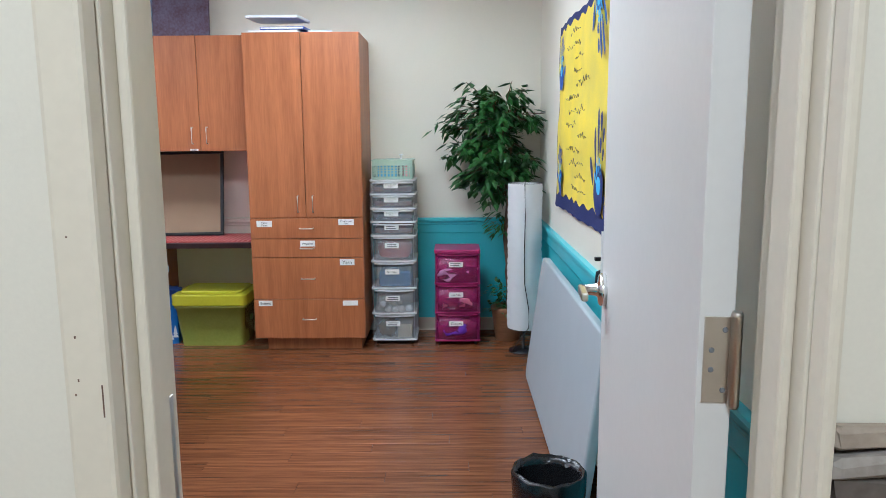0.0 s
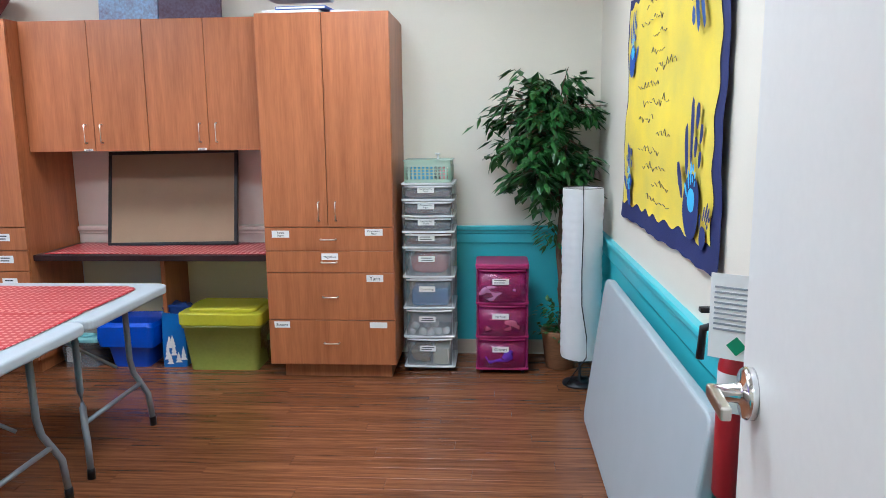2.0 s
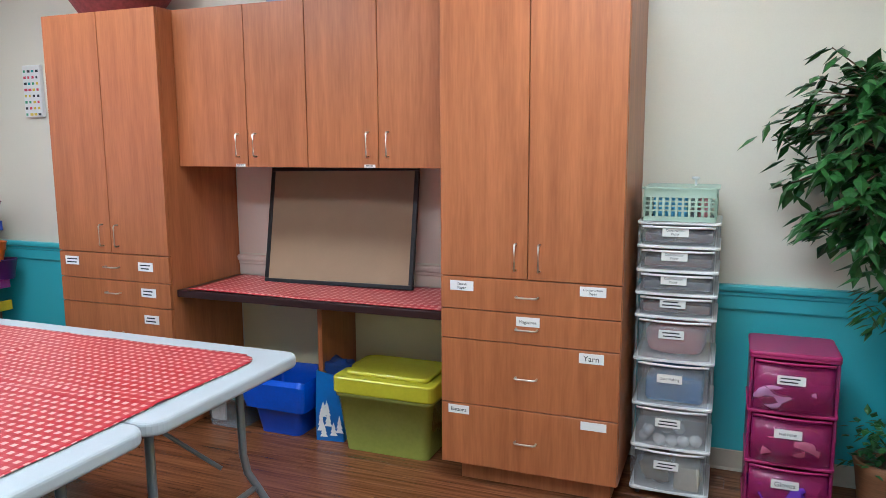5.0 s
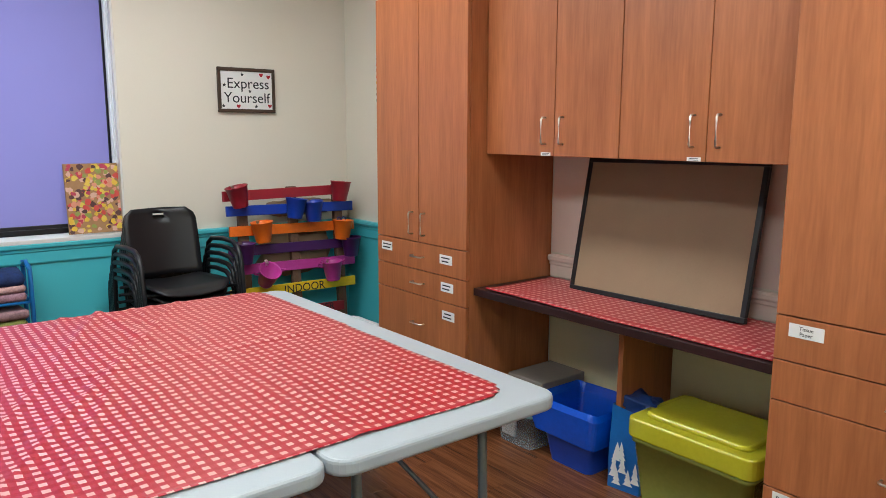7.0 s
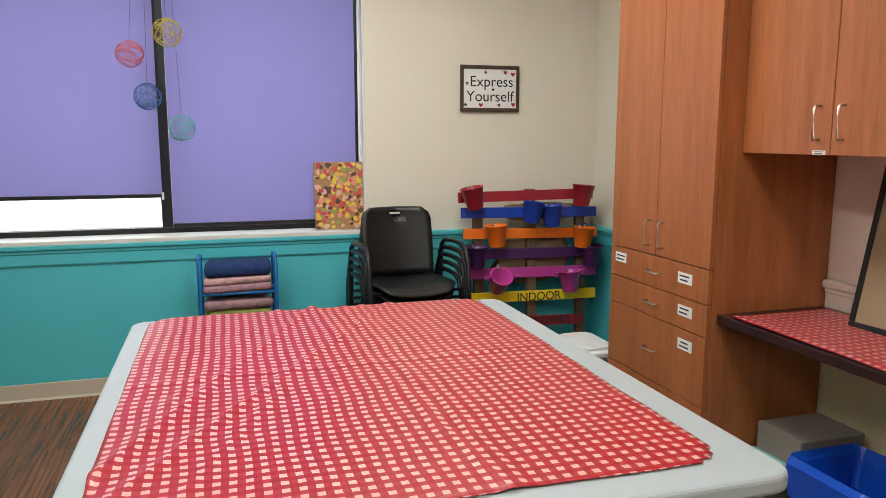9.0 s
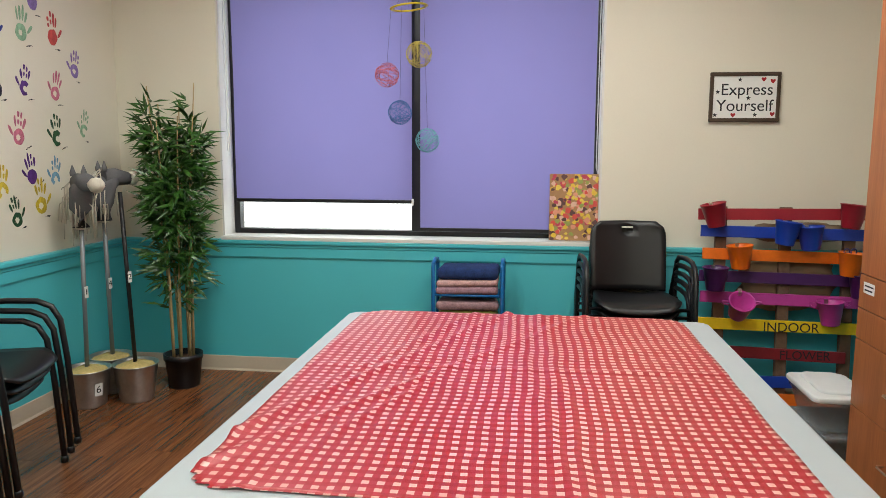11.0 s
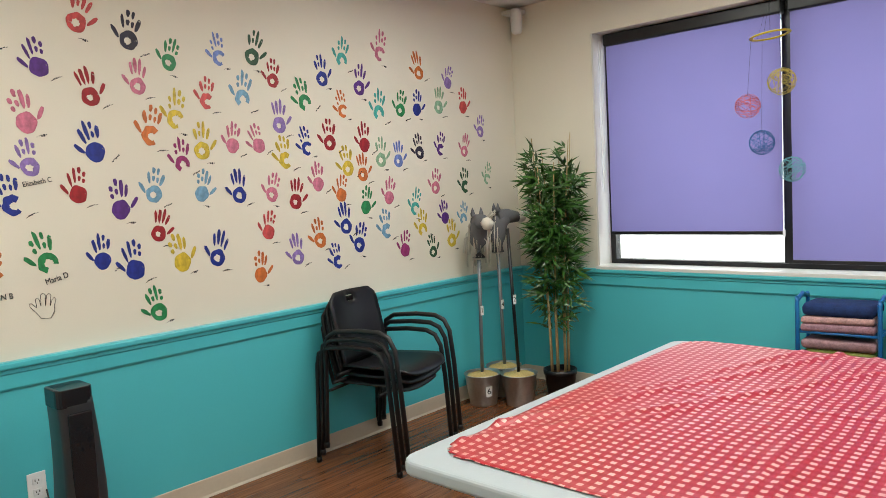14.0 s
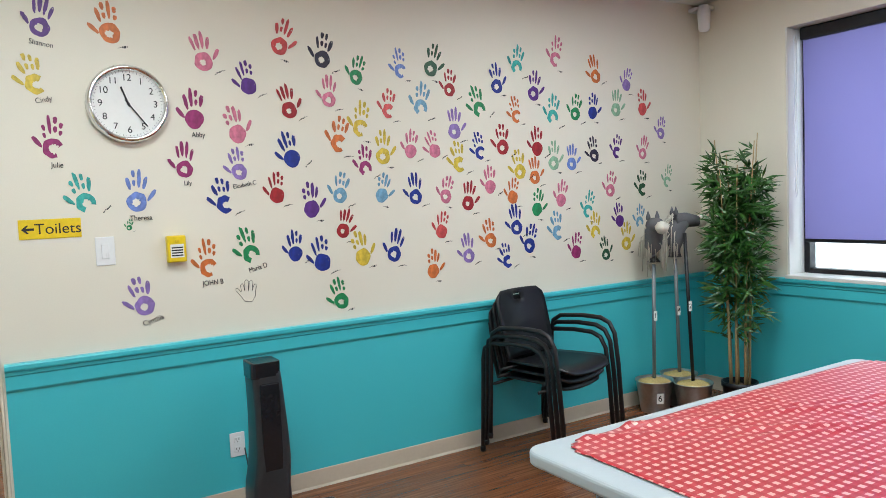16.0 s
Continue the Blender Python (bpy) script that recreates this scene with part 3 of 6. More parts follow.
def cloth(name, x0, y0, x1, y1, z, label, crease, r=0.05):
    bm = bmesh.new()
    nx, ny = 110, 80
    grid = []
    for i in range(nx + 1):
        row = []
        for j in range(ny + 1):
            x, y = x0 + (x1 - x0) * i / nx, y0 + (y1 - y0) * j / ny
            h = 0.5 * (1 + noise.noise((x * 2.1, y * 2.1, 1.7))) * 0.005 + abs(noise.noise((x * 5 + y * 2, y * 7, 4))) * 0.003
            for cx, cy, ang, amp in crease:
                d = (x - cx) * math.sin(ang) - (y - cy) * math.cos(ang) + 0.02 * noise.noise((x * 3, y * 3, 9))
                h += amp * math.exp(-(d / 0.014) ** 2) * (0.5 + 0.5 * noise.noise((x * 2, y * 2, 3)))
            wob = 0.006 * noise.noise((x * 4, y * 4, 8))
            row.append(bm.verts.new((x + wob, y + wob, z + h + 0.002)))
        grid.append(row)
    for i in range(nx):
        for j in range(ny):
            cx, cy = (x1 - x0) * (i + 0.5) / nx, (y1 - y0) * (j + 0.5) / ny
            ex, ey = max(0, r - min(cx, (x1 - x0) - cx)), max(0, r - min(cy, (y1 - y0) - cy))
            if ex and ey and ex * ex + ey * ey > r * r:
                continue
            bm.faces.new((grid[i][j], grid[i + 1][j], grid[i + 1][j + 1], grid[i][j + 1])).smooth = True
    for v in [v for v in bm.verts if not v.link_faces]:
        bm.verts.remove(v)
    ob = obj(name, bm, GING)
    so = ob.modifiers.new("thickness", "SOLIDIFY")
    so.thickness, so.offset = 0.002, -1
    return tagged(ob, label, "tablecloth")


cloth("desk_cloth", -2.6, YF + 0.06, -1.215, YN - 0.06, 0.759, "red gingham oilcloth strip lying on the desk", [(-1.9, 5.3, 0.05, 0.006)], 0.01)

bd = thing("notice_board", "brown hessian notice board in a black frame leaning on the wall", "notice board", pose(-1.938, 5.60, 0.764, -11.5, -0.8, 0))
part("panel", box(-0.42, -0.006, 0.018, 0.42, 0.006, 0.6), CORK, bd)
for a in ((-0.435, 0, 0.435, 0.022), (-0.435, 0.6, 0.435, 0.622), (-0.435, 0.022, -0.413, 0.6), (0.413, 0.022, 0.435, 0.6)):
    part("frame", box(a[0], -0.012, a[1], a[2], 0.012, a[3], 0.003), BLACK, bd)


# ---- folding tables ----
def folding_table(m, label, legs=True):
    t = thing("folding_table", label, "table", m, group="folding tables")
    bm = slab(rounded(-0.9, -0.377, 0.9, 0.377, 0.06), -0.045, 0, 0.012)
    part("tabletop", bm, GREYTOP, t)
    part("rim", box(-0.8, -0.33, -0.062, 0.8, 0.33, -0.046, 0.004), GREYLEG, t)
    if legs:
        for s in (-1, 1):
            for w in (-1, 1):
                part("leg", tube([(s * 0.73, w * 0.22, -0.06), (s * 0.735, w * 0.222, -0.36), (s * 0.745, w * 0.23, -0.43), (s * 0.765, w * 0.262, -0.5), (s * 0.785, w * 0.285, -0.56), (s * 0.795, w * 0.295, -0.71)], 0.0145, 10), GREYLEG, t)
                part("rubber_foot", lathe([(0.017, -0.733), (0.017, -0.69), (0.014, -0.685)], 12, (s * 0.795, w * 0.295, 0)), BLACK, t)
            part("crossbar", tube([(s * 0.762, -0.258, -0.495), (s * 0.762, 0.258, -0.495)], 0.011, 8), GREYLEG, t)
            part("brace", tube([(s * 0.735, 0.1, -0.36), (s * 0.5, 0.02, -0.2), (s * 0.3, 0, -0.06)], 0.008, 8), GREYLEG, t)
    return t


TZ = 0.733
folding_table(pose(-2.40, 4.20, TZ), "long grey plastic folding table under a gingham cloth")
folding_table(pose(-2.40, 3.44, TZ), "long grey plastic folding table pushed beside its twin")
cloth("tablecloth", -3.305, 3.125, -1.595, 4.468, TZ + 0.001, "red and white gingham oilcloth creased over two tables", [(-2.4, 3.35, 2.72, 0.017), (-2.9, 3.8, 0.12, 0.011), (-2.2, 3.95, 0.06, 0.009), (-2.5, 3.7, 1.62, 0.006), (-2.0, 3.3, 2.6, 0.014), (-2.7, 3.4, 2.8, 0.012), (-2.2, 3.5, 2.75, 0.01)], 0.1)
A_ = radians(7.5)
lean = Matrix(((0, math.sin(A_), -math.cos(A_), 0.615 + 0.377 * math.sin(A_)), (-1, 0, 0, 3.75), (0, math.cos(A_), math.sin(A_), 0.012 + 0.377 * math.cos(A_)), (0, 0, 0, 1)))
folding_table(lean, "folded grey plastic table leaning against the teal wall", False)

# ---- drawer towers ----
def drawer_tower(x0, x1, y0, y1, levels, shell, front, name, label, tops, texts):
    t = thing(name, label, "drawer cart")
    part("frame_back", box(x0, y1 - 0.008, levels[0], x1, y1, levels[-1], 0.003), shell, t)
    for a in (x0, x1 - 0.012):
        part("side", box(a, y0 + 0.012, levels[0], a + 0.012, y1 - 0.008, levels[-1], 0.003), front, t)
    for z in levels:
        part("shelf", slab(rounded(x0 - 0.004, y0 + 0.002, x1 + 0.004, y1, 0.02), z - 0.008, z + 0.004, 0.003), shell, t)
    for k, (z0, z1) in enumerate(zip(levels, levels[1:])):
        bm = bmesh.new()
        n = 8
        ys = [y0 + 0.012 - 0.018 * math.sin(math.pi * i / n) for i in range(n + 1)]
        for i in range(n):
            xa, xb = x0 + 0.016 + (x1 - x0 - 0.032) * i / n, x0 + 0.016 + (x1 - x0 - 0.032) * (i + 1) / n
            f = [bm.verts.new(c) for c in ((xa, ys[i], z0 + 0.008), (xb, ys[i + 1], z0 + 0.008), (xb, ys[i + 1] + 0.004, z1 - 0.02), (xa, ys[i] + 0.004, z1 - 0.02))]
            bm.faces.new(f).smooth = True
        bmesh.ops.remove_doubles(bm, verts=bm.verts[:], dist=0.0005)
        d = part("drawer", bm, front, t, "cloudy drawer with things inside")
        so = d.modifiers.new("thickness", "SOLIDIFY")
        so.thickness = 0.002
        part("lip", tube([(x0 + 0.018 + (x1 - x0 - 0.036) * i / n, ys[i] - 0.004, z1 - 0.018) for i in range(n + 1)], 0.005, 6), shell, d)
        sticker(t, (x0 + x1) / 2 - 0.01, y0 - 0.007, z0 + (z1 - z0) * 0.62, 0.1, 0.036, texts[k])
    for cx in (x0 + 0.03, x1 - 0.03):
        for cy in (y0 + 0.04, y1 - 0.04):
            part("castor", turn(lathe([(0.012, -0.01), (0.018, -0.006), (0.018, 0.006), (0.012, 0.01)], 14), pose(cx, cy, 0.018, 0, 90, 0)), BLACK, t)
    if tops:
        part("top", slab(rounded(x0 - 0.005, y0, x1 + 0.005, y1, 0.025), levels[-1], levels[-1] + 0.02, 0.008), shell, t)
    return t


TW = [0.037, 0.228, 0.411, 0.605, 0.788, 0.884, 0.979, 1.078, 1.175]
drawer_tower(-0.398, -0.085, 5.37, 5.72, TW, WPLASTIC, CLEAR, "drawer_tower", "tall white drawer tower of eight cloudy drawers on castors", False, (None, None, "Card Making", None, None, "Construction\nPaper", "Construction\nPaper", "Construction\nPaper"))
drawer_tower(0.05, 0.365, 5.34, 5.64, [0.037, 0.24, 0.45, 0.67], MAGENTA, MAGCLEAR, "drawer_cart", "magenta plastic cart of three clear drawers on castors", True, ("Gloves", "Nail Polish", None))


def lump(name, label, category, c, size, material, seed=0, rough=0.12):
    bm = bmesh.new()
    bmesh.ops.create_icosphere(bm, subdivisions=3, radius=1)
    for v in bm.verts:
        d = 1 + rough * noise.noise(v.co * 2.2 + Vector((seed, seed * 2, 1)))
        q = Vector([math.copysign(abs(a) ** 0.6, a) for a in v.co]) * d
        v.co = Vector((c[0] + q.x * size[0], c[1] + q.y * size[1], c[2] + q.z * size[2]))
    for f in bm.faces:
        f.smooth = True
    return tagged(obj(name, bm, material), label, category)


random.seed(3)
for bx, by, bz in ((-0.33, 5.41, 0.29), (-0.285, 5.40, 0.255), (-0.235, 5.40, 0.255), (-0.19, 5.40, 0.258), (-0.14, 5.41, 0.262), (-0.35, 5.43, 0.257), (-0.26, 5.43, 0.30), (-0.21, 5.43, 0.30)):
    tagged(obj("foam_ball", lathe([(0.001, -0.026), (0.015, -0.022), (0.024, -0.01), (0.026, 0), (0.024, 0.01), (0.015, 0.022), (0.001, 0.026)], 14, (bx, by, bz)), WPLASTIC), "white foam craft ball inside a clear drawer", "craft ball", "foam balls in the drawer")
tagged(obj("card_box", box(-0.35, 5.39, 0.42, -0.12, 5.62, 0.53, 0.02), paint(0.03, 0.2, 0.5)), "blue plastic box inside a drawer", "box")
lump("fabric_bundle", "red and white folded fabric inside a drawer", "fabric", (-0.24, 5.5, 0.68), (0.12, 0.1, 0.065), paint(0.6, 0.2, 0.2), 2)
tagged(obj("envelope_stack", box(-0.22, 5.38, 0.05, -0.12, 5.6, 0.15, 0.004), paint(0.6, 0.55, 0.45)), "cream card stack inside a drawer", "paper")
lump("stick_bundle", "brown craft sticks inside a drawer", "craft sticks", (-0.3, 5.5, 0.1), (0.06, 0.1, 0.05), paint(0.25, 0.18, 0.1), 3, 0.4)
for k, z in enumerate((0.805, 0.9, 0.995, 1.095)):
    tagged(obj("paper_stack", box(-0.37, 5.39, z, -0.11, 5.68, z + 0.035, 0.004), paint(*((0.16, 0.05, 0.04), (0.03, 0.03, 0.06), (0.16, 0.06, 0.05), (0.12, 0.05, 0.05))[k])), "dark coloured paper stack inside a drawer", "paper", "paper in the drawers")
for k, z in enumerate((0.05, 0.25, 0.455)):
    lump("craft_supply", "small pink and purple craft supplies inside a drawer", "craft supplies", (0.2, 5.42, z + 0.06), (0.12, 0.08, 0.05), paint(*((0.12, 0.03, 0.4), (0.45, 0.12, 0.2), (0.4, 0.2, 0.35))[k]), 5 + k, 0.5)

bk = thing("plastic_basket", "pale green open plastic basket on the drawer tower", "basket", pose(-0.24, 5.52, 1.181))
MINT = see_through(mat("pale green plastic", (0.55, 0.72, 0.6), 0.35, vary=0.05), 0.4)
for sx, sy, ex, ey in ((-0.135, -0.15, 0.135, -0.15), (-0.135, 0.15, 0.135, 0.15), (-0.135, -0.15, -0.135, 0.15), (0.135, -0.15, 0.135, 0.15)):
    for z0, z1 in ((0, 0.02), (0.095, 0.135)):
        part("wall", box(min(sx, ex) - 0.003, min(sy, ey) - 0.003, z0, max(sx, ex) + 0.003, max(sy, ey) + 0.003, z1), MINT, bk)
    n = 11
    for i in range(n + 1):
        px, py = sx + (ex - sx) * i / n, sy + (ey - sy) * i / n
        part("slat", box(px - 0.005, py - 0.005, 0.02, px + 0.005, py + 0.005, 0.095), MINT, bk)
    for z in (0.04, 0.058, 0.076):
        part("slat", box(min(sx, ex) - 0.002, min(sy, ey) - 0.002, z, max(sx, ex) + 0.002, max(sy, ey) + 0.002, z + 0.007), MINT, bk)
part("rim", slab(rounded(-0.147, -0.16, 0.147, 0.16, 0.02), 0.128, 0.134), MINT, bk)
tagged(obj("blue_packet", box(-0.345, 5.40, 1.19, -0.21, 5.6, 1.275, 0.008), paint(0.08, 0.32, 0.55)), "blue paper packet lying in the basket", "packet")
tagged(obj("pink_bottle", lathe([(0.022, 0), (0.024, 0.01), (0.024, 0.07), (0.012, 0.085)], 14, (-0.15, 5.47, 1.19)), paint(0.7, 0.3, 0.32)), "small pink bottle standing in the basket", "bottle")
pb = thing("pump_bottle", "clear bottle with a white pump in the basket", "bottle")
part("bottle", lathe([(0.02, 0), (0.022, 0.08), (0.01, 0.1)], 14, (-0.19, 5.55, 1.19)), CLEAR, pb)
part("pump", lathe([(0.012, 0.1), (0.012, 0.12), (0.005, 0.122), (0.005, 0.15), (0.016, 0.152), (0.016, 0.162)], 12, (-0.19, 5.55, 1.19)), WPLASTIC, pb)


# ---- plants ----
def leaf_verts(bm, base, d, up, length, width):
    side = d.cross(up).normalized()
    nrm = side.cross(d).normalized()
    a = bm.verts.new(base)
    m1, m2 = (bm.verts.new(base + d * length * 0.42 + side * width * s - nrm * 0.06 * length) for s in (0.5, -0.5))
    c = bm.verts.new(base + d * length * 0.45 + nrm * 0.02 * length)
    tip = bm.verts.new(base + d * length - nrm * 0.18 * length)
    for f in ((a, m1, c), (a, c, m2), (m1, tip, c), (c, tip, m2)):
        bm.faces.new(f)


def ficus():
    t = thing("ficus_tree", "artificial ficus tree with a leafy crown in a wicker basket", "plant", pose(0.575, 5.52, 0))
    random.seed(11)
    part("basket", lathe([(0.085, 0), (0.09, 0.01), (0.115, 0.2), (0.125, 0.24), (0.118, 0.25), (0.105, 0.235), (0.1, 0.2)], 28), WICKER, t, "brown wicker basket")
    part("soil", lathe([(0.1, 0.2), (0.02, 0.215)], 20), BARK, t)
    part("trunk", tube([(0, 0, 0.2), (0.012, 0, 0.45), (-0.02, 0.01, 0.75), (0.0, 0, 1.05), (-0.04, 0, 1.3), (-0.06, 0, 1.55)], [0.02, 0.018, 0.017, 0.015, 0.012, 0.007], 10), BARK, t)
    part("trunk", tube([(0.02, 0.02, 0.2), (-0.01, 0.01, 0.5), (0.02, 0, 0.8), (-0.02, 0.01, 1.1), (0.02, 0, 1.4)], [0.012, 0.012, 0.011, 0.01, 0.006], 8), BARK, t)
    leaves = bmesh.new()
    limbs = bmesh.new()
    for k in range(84):
        a = random.uniform(0, 6.28)
        z = random.uniform(1.14, 1.88)
        reach = 0.36 * math.sqrt(max(0.08, 1 - ((z - 1.52) / 0.42) ** 2)) * random.uniform(0.7, 1.1)
        end = Vector((-0.11 + reach * 1.02 * math.cos(a), reach * 0.62 * math.sin(a) - 0.03, z - random.uniform(0, 0.12)))
        start = Vector((-0.04, 0, min(1.5, z - 0.12)))
        mid = (start + end) / 2 + Vector((0, 0, 0.07))
        tube([start, mid, end], [0.005, 0.004, 0.002], 5, limbs)
        for j in range(17):
            s = random.uniform(0.25, 1.08)
            p = start.lerp(mid, s * 2) if s < 0.5 else mid.lerp(end, s * 2 - 1)
            d = Vector((random.gauss(0, 1) + math.cos(a), random.gauss(0, 1) + math.sin(a) * 0.6, random.gauss(-0.7, 0.5))).normalized()
            p = p + Vector((random.uniform(-0.03, 0.03), random.uniform(-0.03, 0.03), random.uniform(-0.03, 0.03)))
            p.x = min(p.x, 0.17)
            leaf_verts(leaves, p, d, Vector((0.1, 0.2, 1)), random.uniform(0.08, 0.12), random.uniform(0.042, 0.056))
    for k in range(42):
        b = Vector((-0.04 + random.uniform(-0.1, 0.02), random.uniform(-0.06, 0), random.uniform(0.78, 0.95)))
        leaf_verts(leaves, b, Vector((random.gauss(-0.6, 1), random.gauss(-0.4, 0.6), -0.5)).normalized(), Vector((0.1, 0.2, 1)), 0.07, 0.03)
    part("crown", leaves, LEAF, t, "glossy dark green leaves")
    part("branchwork", limbs, BARK, t)
    low = bmesh.new()
    for k in range(150):
        b = Vector((random.gauss(-0.02, 0.07), random.gauss(-0.05, 0.06), random.uniform(0.22, 0.43)))
        leaf_verts(low, b, Vector((random.gauss(-0.3, 1), random.gauss(-0.3, 1), random.gauss(0, 0.6))).normalized(), Vector((0.1, 0.2, 1)), 0.05, 0.03)
    part("ivy", low, LEAF, t, "small ivy round the foot of the trunk")


def bamboo():
    t = thing("bamboo_plant", "artificial bamboo with slim canes in a black pot", "plant", pose(-4.33, 1.745, 0))
    random.seed(21)
    part("pot", lathe([(0.088, 0), (0.092, 0.01), (0.108, 0.17), (0.116, 0.172), (0.116, 0.205), (0.106, 0.205), (0.1, 0.17)], 28), BLACK, t, "black plastic pot")
    part("soil", lathe([(0.101, 0.17), (0.02, 0.18)], 20), BARK, t)
    leaves = bmesh.new()
    for k in range(7):
        a = 6.28 * k / 7 + 0.3
        bx, by = 0.06 * math.cos(a), 0.06 * math.sin(a)
        tx, ty = 0.12 * math.cos(a + 0.3), 0.14 * math.sin(a + 0.3)
        top = random.uniform(1.58, 1.84)
        pts = [(bx + (tx - bx) * (i / 6) ** 1.6, by + (ty - by) * (i / 6) ** 1.6, 0.17 + (top - 0.17) * i / 6) for i in range(7)]
        part("cane", tube(pts, [0.009, 0.009, 0.0085, 0.008, 0.006, 0.004, 0.003], 8), CANE, t)
        for j in range(66):
            z = random.triangular(0.42, top, top * 0.75)
            u = ((z - 0.17) / (top - 0.17)) ** 1.6
            p = Vector((bx + (tx - bx) * u, by + (ty - by) * u, z))
            out = Vector((random.gauss(0, 1), random.gauss(0, 1), random.uniform(0.0, 0.8))).normalized()
            q = p + out * random.uniform(0.02, 0.085)
            for n in range(4):
                d = (out + Vector((random.gauss(0, 0.6), random.gauss(0, 0.6), random.gauss(-0.1, 0.5)))).normalized()
                leaf_verts(leaves, q, d, Vector((0.2, 0.1, 1)), random.uniform(0.09, 0.15), random.uniform(0.018, 0.027))
    for v in leaves.verts:
        v.co.x = max(v.co.x, XW + 4.33 + 0.02)
        v.co.y = max(v.co.y, YS - 1.745 + 0.03)
    part("foliage", leaves, BLEAF, t, "narrow green bamboo leaves")


ficus()
bamboo()

# ---- paper floor lamp ----
pl = thing("floor_lamp", "white rice paper column lamp with a black cord", "floor lamp", pose(0.662, 5.2, 0))
prof = []
for i in range(61):
    prof.append((0.113 + 0.0035 * abs(math.sin(i * math.pi / 3)) + 0.002 * noise.noise((i, 0, 0)), 0.172 + i * 0.0165))
shade = lathe(prof, 32, cap=False)
for v in shade.verts:
    v.co.x += 0.004 * noise.noise(v.co * 14)
    v.co.y += 0.004 * noise.noise(v.co * 14 + Vector((5, 5, 5)))
part("shade", shade, RICE, pl, "crinkled rice paper shade")
part("base", lathe([(0.1, 0), (0.1, 0.012), (0.03, 0.02), (0.008, 0.025), (0.008, 0.18)], 24), BLACK, pl)
for zz in (0.172, 1.162):
    part("ring", tube([(0.113 * math.cos(a * 0.2618), 0.113 * math.sin(a * 0.2618), zz) for a in range(24)], 0.002, 6, closed=True), BLACK, pl)
part("spoke", tube([(-0.11, 0, 1.165), (0, 0, 1.17), (0.11, 0, 1.165)], 0.0018, 6), BLACK, pl)
part("cord", tube([(0.0, -0.02, 1.18), (-0.015, -0.122, 1.165), (-0.01, -0.123, 0.95), (-0.014, -0.124, 0.7), (-0.01, -0.122, 0.5), (0.02, -0.122, 0.32), (0.02, -0.13, 0.2), (-0.06, -0.15, 0.1), (-0.09, -0.12, 0.03), (-0.05, -0.05, 0.02)], 0.003, 6), BLACK, pl)


# ---- painted palm prints ----
def palm_print(seed, h=0.13):
    """A flat daubed print: a palm pad, often with a bare hollow, and five long finger dabs, in x and z, about h high."""
    random.seed(seed)
    bm = bmesh.new()

    def layer():
        return -0.00015 * (len(bm.faces) % 9)

    def dab(cx, cz, rx, rz, ang, n=18):
        """A long rounded stroke, narrower at its root."""
        vs = []
        y = layer()
        for i in range(n):
            a = 6.283 * i / n
            k = 1 + random.uniform(-0.1, 0.1)
            x, z = rx * k * math.copysign(abs(math.cos(a)) ** 0.8, math.cos(a)), rz * k * math.sin(a)
            x *= 1 + 0.18 * math.sin(a)
            vs.append(bm.verts.new((cx + x * math.cos(ang) - z * math.sin(ang), y, cz + x * math.sin(ang) + z * math.cos(ang))))
        bm.faces.new(vs)

    whole = seed % 4 == 0 or seed >= 200
    n = 22
    start, sweep = random.uniform(-0.6, 0.8), 6.283 if seed % 4 != 2 else 4.7
    rings = []
    wob = [1 + 0.13 * noise.noise((math.cos(6.283 * i / n) * 1.6, math.sin(6.283 * i / n) * 1.6, seed)) for i in range(n + 1)]
    hole = 0.0 if whole else random.uniform(0.28, 0.5)
    for i in range(n + 1):
        a = start + sweep * i / n
        w = wob[i % n] if sweep > 6 else wob[i]
        ox, oz = 0.265 * h * w * math.cos(a), 0.235 * h * w * math.sin(a)
        q = hole * random.uniform(0.8, 1.25)
        rings.append((bm.verts.new((ox, 0, -0.24 * h + oz)), bm.verts.new((ox * q + 0.02 * h, 0, -0.26 * h + oz * q))))
    for p, q in zip(rings, rings[1:]):
        bm.faces.new((p[0], q[0], q[1], p[1]))
    for fx, fz, ang, ln in ((-0.23, 0.17, 0.26, 0.17), (-0.085, 0.28, 0.08, 0.215), (0.065, 0.285, -0.05, 0.205), (0.205, 0.2, -0.22, 0.165)):
        lift = random.uniform(-0.04, 0.03)
        bend = ang * random.uniform(0.8, 1.5)
        r = random.uniform(0.043, 0.06) * h
        if random.random() < 0.35:
            dab(fx * h, (fz + lift + ln * 0.55) * h, r, ln * 0.42 * h, bend, 14)
            dab(fx * 0.92 * h, (fz + lift - ln * 0.5) * h, r * 0.9, ln * 0.36 * h, bend, 14)
        else:
            dab(fx * h, (fz + lift) * h, r, ln * random.uniform(0.9, 1.1) * h, bend)
    s = random.choice((-1, 1))
    dab(s * 0.4 * h, -0.1 * h, 0.055 * h, 0.17 * h, -s * 0.75)
    return bm


COLOURS = {"p": (0.0864, 0.0216, 0.202), "m": (0.259, 0.0216, 0.13), "k": (0.54, 0.158, 0.245), "r": (0.302, 0.0108, 0.018), "c": (0.504, 0.0648, 0.0648), "o": (0.54, 0.144, 0.0288), "y": (0.576, 0.432, 0.036),
           "g": (0.0216, 0.216, 0.072), "d": (0.0144, 0.072, 0.0288), "l": (0.252, 0.432, 0.274), "t": (0.0576, 0.36, 0.324), "b": (0.00864, 0.0252, 0.238), "s": (0.158, 0.324, 0.475), "v": (0.238, 0.158, 0.432), "n": (0.018, 0.0144, 0.036), "e": (0.144, 0.216, 0.54)}
SHAPES = []
